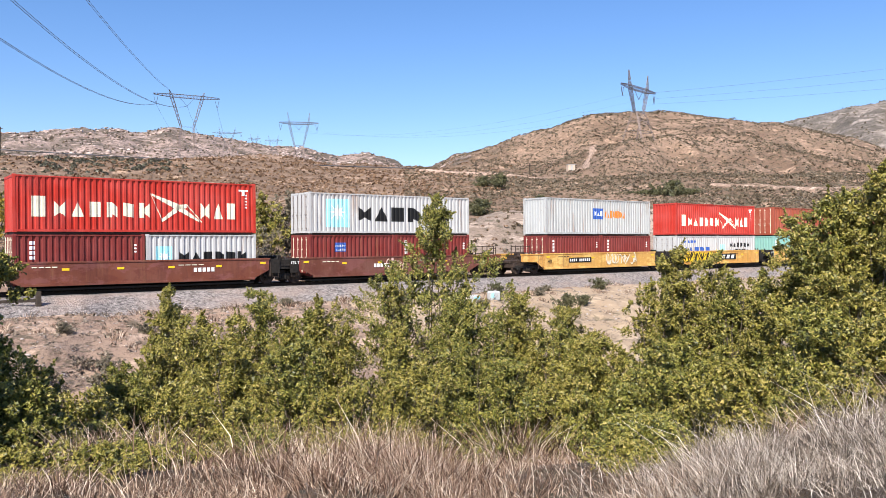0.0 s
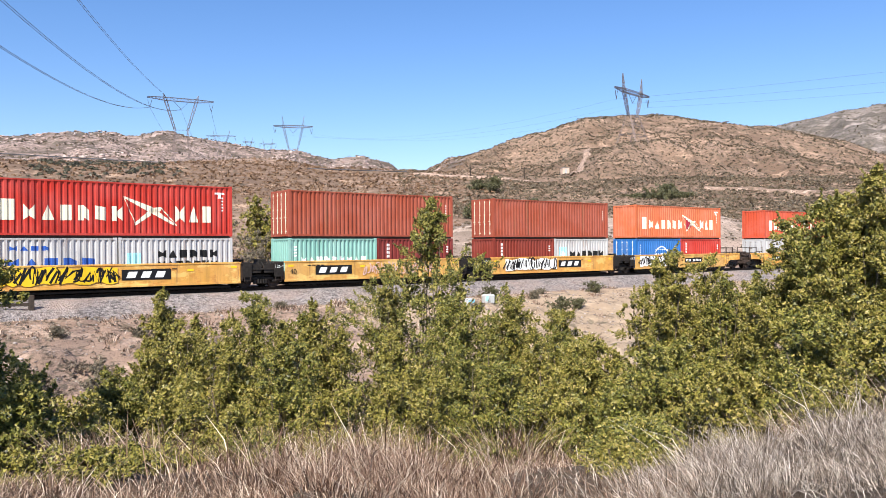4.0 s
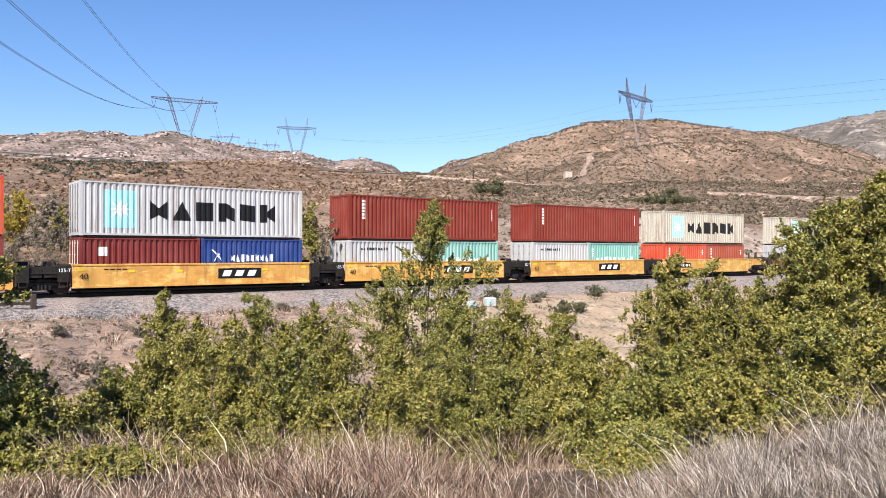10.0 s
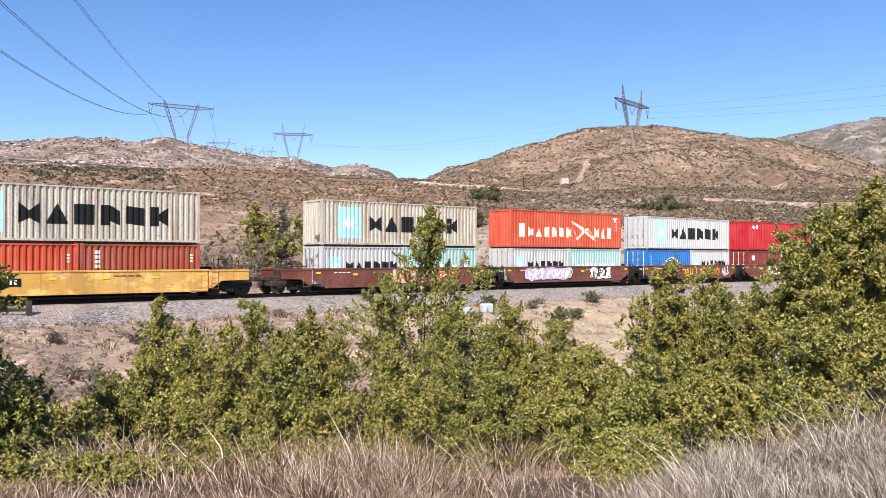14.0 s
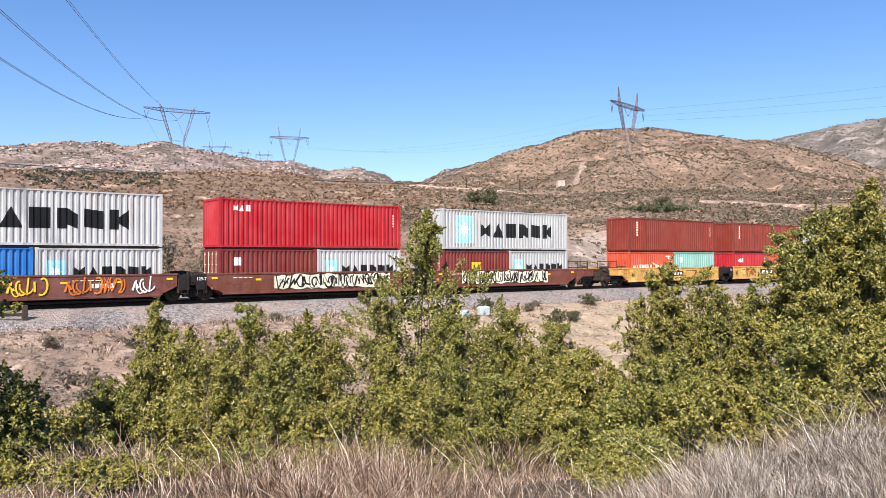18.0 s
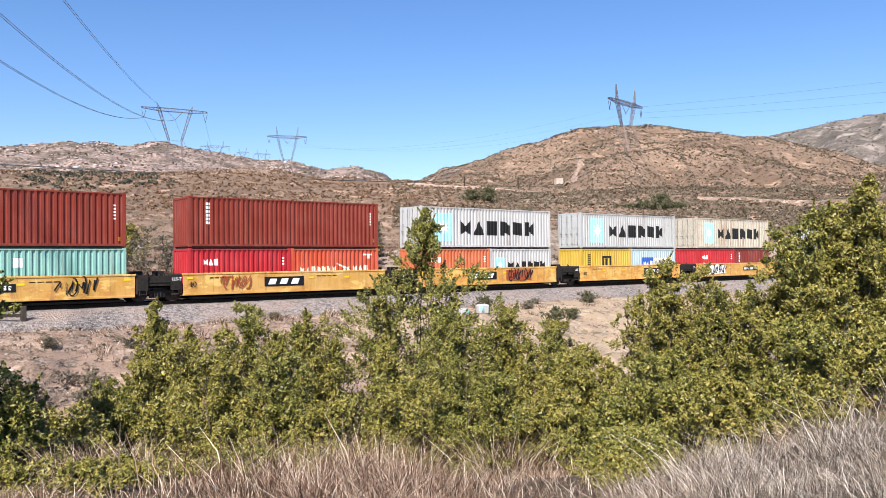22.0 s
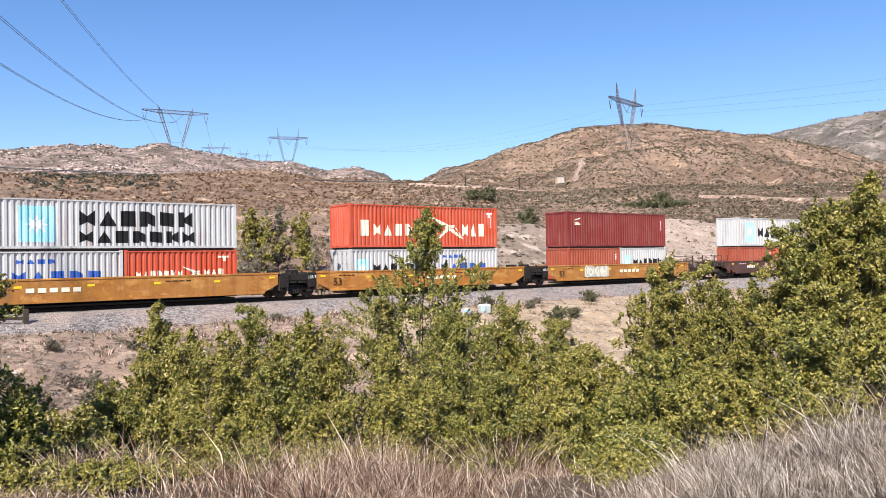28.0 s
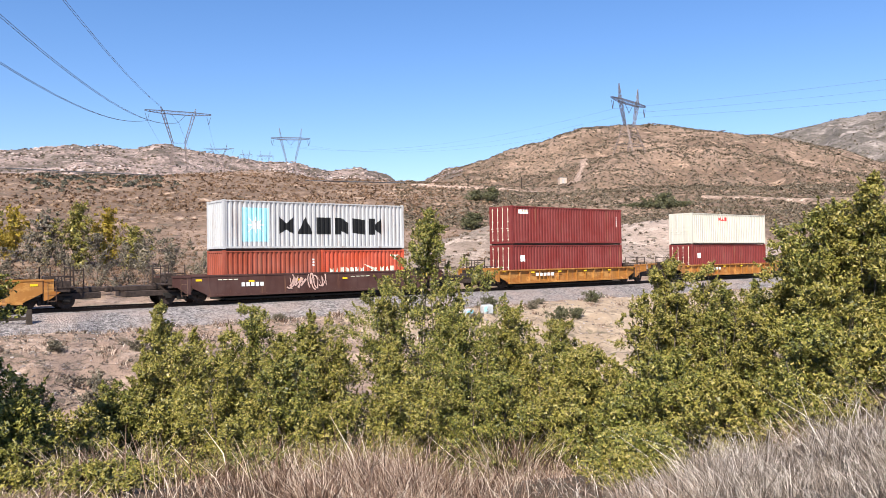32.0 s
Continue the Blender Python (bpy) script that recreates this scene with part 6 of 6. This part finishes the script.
def pylon(x, y, top, arm, turn, label, fat=1.0, peak=6.0, drop=17.0, spread=0.245, u=2.4):
    """A waisted lattice tower: four legs to a waist, two splayed masts, a flat crossarm with earth-wire peaks."""
    z0 = gz(x, y) - 0.5
    h = top - z0
    root = new("power_pylon")
    root.matrix_world = pose(x, y, z0, 0, 0, turn)
    tagged(root, label, "power pylon", "transmission pylons")
    waist, beam = max(h - drop, h * 0.35), h - peak
    m = arm * spread
    for sx in (-1, 1):
        for sy in (-1, 1):
            bm = bmesh.new()
            lattice(bm, (sx * 6.0, sy * 4.6, 0), (sx * u, sy * 1.0, waist), 0.55, 0.4, 7, 0.055 * fat * (0.5 if peak < 3 else 1))
            part("leg", bm, GALV_SUNLIT, root)
        bm = bmesh.new()
        lattice(bm, (sx * u, 0, waist), (sx * m, 0, beam), 0.8, 1.3, 7, 0.085 * fat)
        part("mast", bm, GALV, root)
        bm = bmesh.new()
        lattice(bm, (sx * m, 0, beam), (sx * (m + 0.9), 0, h), 1.1, 0.2, 3, 0.075 * fat)
        part("peak", bm, GALV, root)
        bm = bmesh.new()
        for dx in (-0.9, 0.9):
            rod(bm, (sx * arm * 0.46 + dx, 0, beam - 1), (sx * arm * 0.46, 0, beam - 4.6), 0.09 * fat, 5)
        part("insulator", bm, CAR_DARK, root)
        bm = bmesh.new()
        lattice(bm, (sx * m, 0, beam), (sx * arm / 2, 0, beam + 0.25), 1.5, 0.5, 5, 0.08 * fat)
        part("crossarm", bm, GALV, root)
    bm = bmesh.new()
    rod(bm, (-m * 0.5, 0, beam - 0.6), (0, 0, beam - 4.4), 0.08 * fat, 5)
    rod(bm, (m * 0.5, 0, beam - 0.6), (0, 0, beam - 4.4), 0.08 * fat, 5)
    part("insulator", bm, CAR_DARK, root)
    bm = bmesh.new()
    lattice(bm, (-m, 0, beam), (m, 0, beam), 1.5, 1.5, 9, 0.085 * fat)
    part("crossarm", bm, GALV, root)
    braces = []
    for z in (waist * 0.35, waist * 0.7, waist):
        k = 1 - z / waist
        a, b = u + 3.0 * k, 1.0 + 3.6 * k
        for s, e in (((-a, -b, z), (a, -b, z)), ((a, -b, z), (a, b, z)), ((a, b, z), (-a, b, z)), ((-a, b, z), (-a, -b, z)), ((-a, -b, z), (0, -b, z * 0.7)), ((a, -b, z), (0, -b, z * 0.7))):
            braces.append((s, e))
    for s, e in braces:
        bm = bmesh.new()
        rod(bm, s, e, 0.06 * fat * (0.6 if peak < 3 else 1), 4)
        part("brace", bm, GALV, root)
    tip = root.matrix_world
    return [tip @ Vector((k * arm * 0.46, 0, beam - 4.5)) for k in (-1, 0, 1)] + [tip @ Vector((k * (m + 0.9), 0, h)) for k in (-1, 1)]


def power_line(a, b, sag, r, twin, label):
    root = new("power_line")
    tagged(root, label, "power line", "overhead power lines")
    for off in ((-0.25, 0.25) if twin else (0,)):
        bm = bmesh.new()
        pts = []
        for i in range(41):
            t = i / 40
            p = Vector(a).lerp(Vector(b), t) + Vector((off, 0, -4 * sag * t * (1 - t)))
            pts.append(p)
        limb(bm, pts, r, r, 4)
        part("conductor", bm, CABLE, root)


def make_power():
    west = pylon(-122.6, 370, 76.0, 30.6, 29, "tall grey lattice pylon on the brow of a hill", 1.0, 2.6, 17, 0.235, 2.9)
    mid = pylon(-97.6, 520, 91.0, 26, 12, "tall grey lattice pylon beyond the brow", 1.2, 7.0, 22, 0.245, 2.9)
    east = pylon(82.3, 330, 74.5, 30, 48, "tall grey lattice pylon on the spur of the hill", 1.3, 7.0, 17, 0.245, 3.8)
    far_a = pylon(-238, 850, 132.0, 32, 8, "distant grey lattice pylon on the rocky ridge", 0.9)
    pylon(-205, 930, 134.0, 20, 8, "distant grey lattice pylon on the rocky ridge", 0.8)
    pylon(-245, 1000, 146.0, 16, 8, "distant grey lattice pylon on the rocky ridge", 0.8)
    for k, (start, end, sag) in enumerate(((west[0], (-37.1, -40, 42.8), 14.35), (west[1], (-32.9, -40, 49.1), 16.1), (west[2], (-23.2, -40, 48.6), 6.3))):
        power_line(start if k < 2 else west[3], end, sag, 0.058, True, "slack twin power cables running overhead from a pylon")
    for k in (0, 1, 2):
        power_line(west[k], far_a[k], 22, 0.05, False, "slack power cable between distant pylons")
        power_line(mid[k], east[k], 9, 0.018, False, "thin power cable between two hill pylons")
        power_line(east[k], (420, 300, 106 - 8 * k), 5, 0.03, False, "thin power cable running on from the hill pylon")


make_power()


def strip(name, pts, width, mat, label, lift=0.12):
    """A road draped over the ground."""
    pts = [Vector((x, y, 0)) for x, y in pts]
    fine = [a.lerp(b, i / 16) for a, b in zip(pts, pts[1:]) for i in range(16)] + [pts[-1]]
    v = []
    for i, p in enumerate(fine):
        d = (fine[min(i + 1, len(fine) - 1)] - fine[max(i - 1, 0)]).normalized()
        side = Vector((-d.y, d.x, 0)) * width / 2
        for k in (-1, -0.4, 0.4, 1):
            e = p + side * k * (1 + 0.25 * noise.noise(p * 0.15))
            v.append((e.x, e.y, gz(e.x, e.y) + (lift if abs(k) < 1 else -0.1)))
    f = [(i * 4 + j, (i + 1) * 4 + j, (i + 1) * 4 + j + 1, i * 4 + j + 1) for i in range(len(fine) - 1) for j in range(3)]
    tagged(sheet(name, v, f, mat, True), label, "road", kind="structure")


strip("dirt_road", ((44, 258), (48.3, 270), (54.9, 301), (59, 311), (61, 327), (66, 345)), 3.6, ROAD_DIRT, "pale dirt track climbing the hill", 0.7)
strip("hill_road", ((70, 205), (79, 200), (88, 190), (97, 173), (110, 161), (140, 153)), 4.2, ROAD_DIRT, "pale graded bench road along the hill", 0.5)
strip("hill_road", ((-8, 243), (-0.7, 240.7), (9.8, 240.5), (19.9, 236.1), (30, 232)), 3.0, ROAD_DIRT, "pale graded bench road along the hill", 0.4)


def make_hill_things():
    # pale hut beside the dirt track
    x, y = 45.1, 279.2
    root = new("utility_hut")
    root.matrix_world = pose(x, y, gz(x, y) - 0.3, 0, 0, 12)
    tagged(root, "small pale concrete hut on the hillside", "hut")
    bm = bmesh.new()
    box(bm, -1.3, 1.3, -1.1, 1.1, 0, 2.6, 0.04)
    part("wall", bm, HUT_WALL, root)
    bm = bmesh.new()
    box(bm, -1.4, 1.4, -1.2, 1.2, 2.6, 2.72, 0.03)
    part("roof", bm, PAINTS["pale grey"], root)
    bm = bmesh.new()
    box(bm, -0.4, 0.4, -1.13, -1.10, 0.3, 2.3)
    part("door", bm, PAINTS["pale grey"], root)
    # short line poles and the slack cable along the bench
    tops = []
    for x, y, h in ((-150, 262, 9.5), (9.6, 240, 3.4), (26.4, 242, 3.6)):
        root = new("utility_pole")
        root.location = (x, y, gz(x, y) - 0.2)
        tagged(root, "short dark trackside pole on the hill bench", "pole", "poles on the bench")
        bm = bmesh.new()
        rod(bm, (0, 0, 0), (0, 0, h), 0.16, 8)
        part("pole", bm, WOOD_POST, root)
        bm = bmesh.new()
        box(bm, -0.9, 0.9, -0.08, 0.08, h - 0.7, h - 0.5)
        part("crossarm", bm, WOOD_POST, root)
        tops.append(Vector((x, y, gz(x, y) + h - 0.6)))
    power_line((-150, 250, 34.2), (-10, 240, 25.8), 0.6, 0.15, False, "thin dark cable along the brow of the hill")
    # pale boulders on the flat
    for i, (x, y, r) in enumerate(((-49.8, 150.2, 1.05), (-47.5, 152, 0.6), (-59, 118, 0.9), (-52, 175, 1.3))):
        bm = bmesh.new()
        bmesh.ops.create_icosphere(bm, subdivisions=3, radius=r)
        for v in bm.verts:
            k = 1 + 0.35 * noise.noise(v.co * 0.9 / r + Vector((i * 7, 0, 0)))
            v.co = Vector((v.co.x * k * 1.3, v.co.y * k, v.co.z * k * 0.62))
        ob = part("boulder", bm, DIRT)
        ob.location = (x, y, gz(x, y) + 0.15 * r)
        tagged(ob, "pale rounded boulder on the brushy flat", "boulder", "boulders on the flat")
    # post and rail beside the ballast
    root = new("trackside_post")
    x, y = -18.6, 35.4
    root.matrix_world = Matrix.Translation((x, y, gz(x, y))) @ Matrix.Rotation(TURN, 4, "Z")
    tagged(root, "dark weathered timber post with low rails beside the ballast", "post")
    bm = bmesh.new()
    box(bm, -0.11, 0.11, -0.11, 0.11, -0.2, 0.95, 0.015)
    part("post", bm, WOOD_POST, root)
    for z in (0.22, 0.55):
        bm = bmesh.new()
        box(bm, -3.2, -0.11, -0.05, 0.05, z - 0.07, z + 0.07, 0.01)
        part("rail", bm, WOOD_POST, root)
    # sprayed concrete blocks on the bank
    for x, y, r, turn in ((2.85, 46.2, 0.36, 20), (1.65, 45.2, 0.28, 50)):
        root = new("concrete_block")
        root.matrix_world = pose(x, y, gz(x, y) + 0.05, 0, 0, turn)
        tagged(root, "whitewashed concrete block with teal spray paint on the bank", "concrete block", "blocks on the bank")
        bm = bmesh.new()
        box(bm, -r, r, -r * 0.7, r * 0.7, -0.15, r * 1.25, 0.09)
        part("block", bm, PAINTS["pale grey"], root)
        bm = bmesh.new()
        for pts in scrawl(int(x * 10), -r * 0.8, r * 0.7, 0.12, r * 1.05, 0.09):
            band(bm, pts[0], pts[1] * 1.4, -r * 0.7 - 0.004)
        part("spray_paint", bm, MARK["sky"], root, "teal spray paint")


make_hill_things()


def travelled(t):
    """How far the train has rolled after t seconds: about 13 m/s."""
    return 12.9156 * t + 0.0136876 * t ** 2 - 0.00031183 * t ** 3


def motions():
    for thing, q, w, z in MOVERS:
        walk(thing, [(t, track_pose(q - travelled(t), w, z)) for t in (0, 4, 8, 12, 16, 20, 24, 28, 32)])


motions()
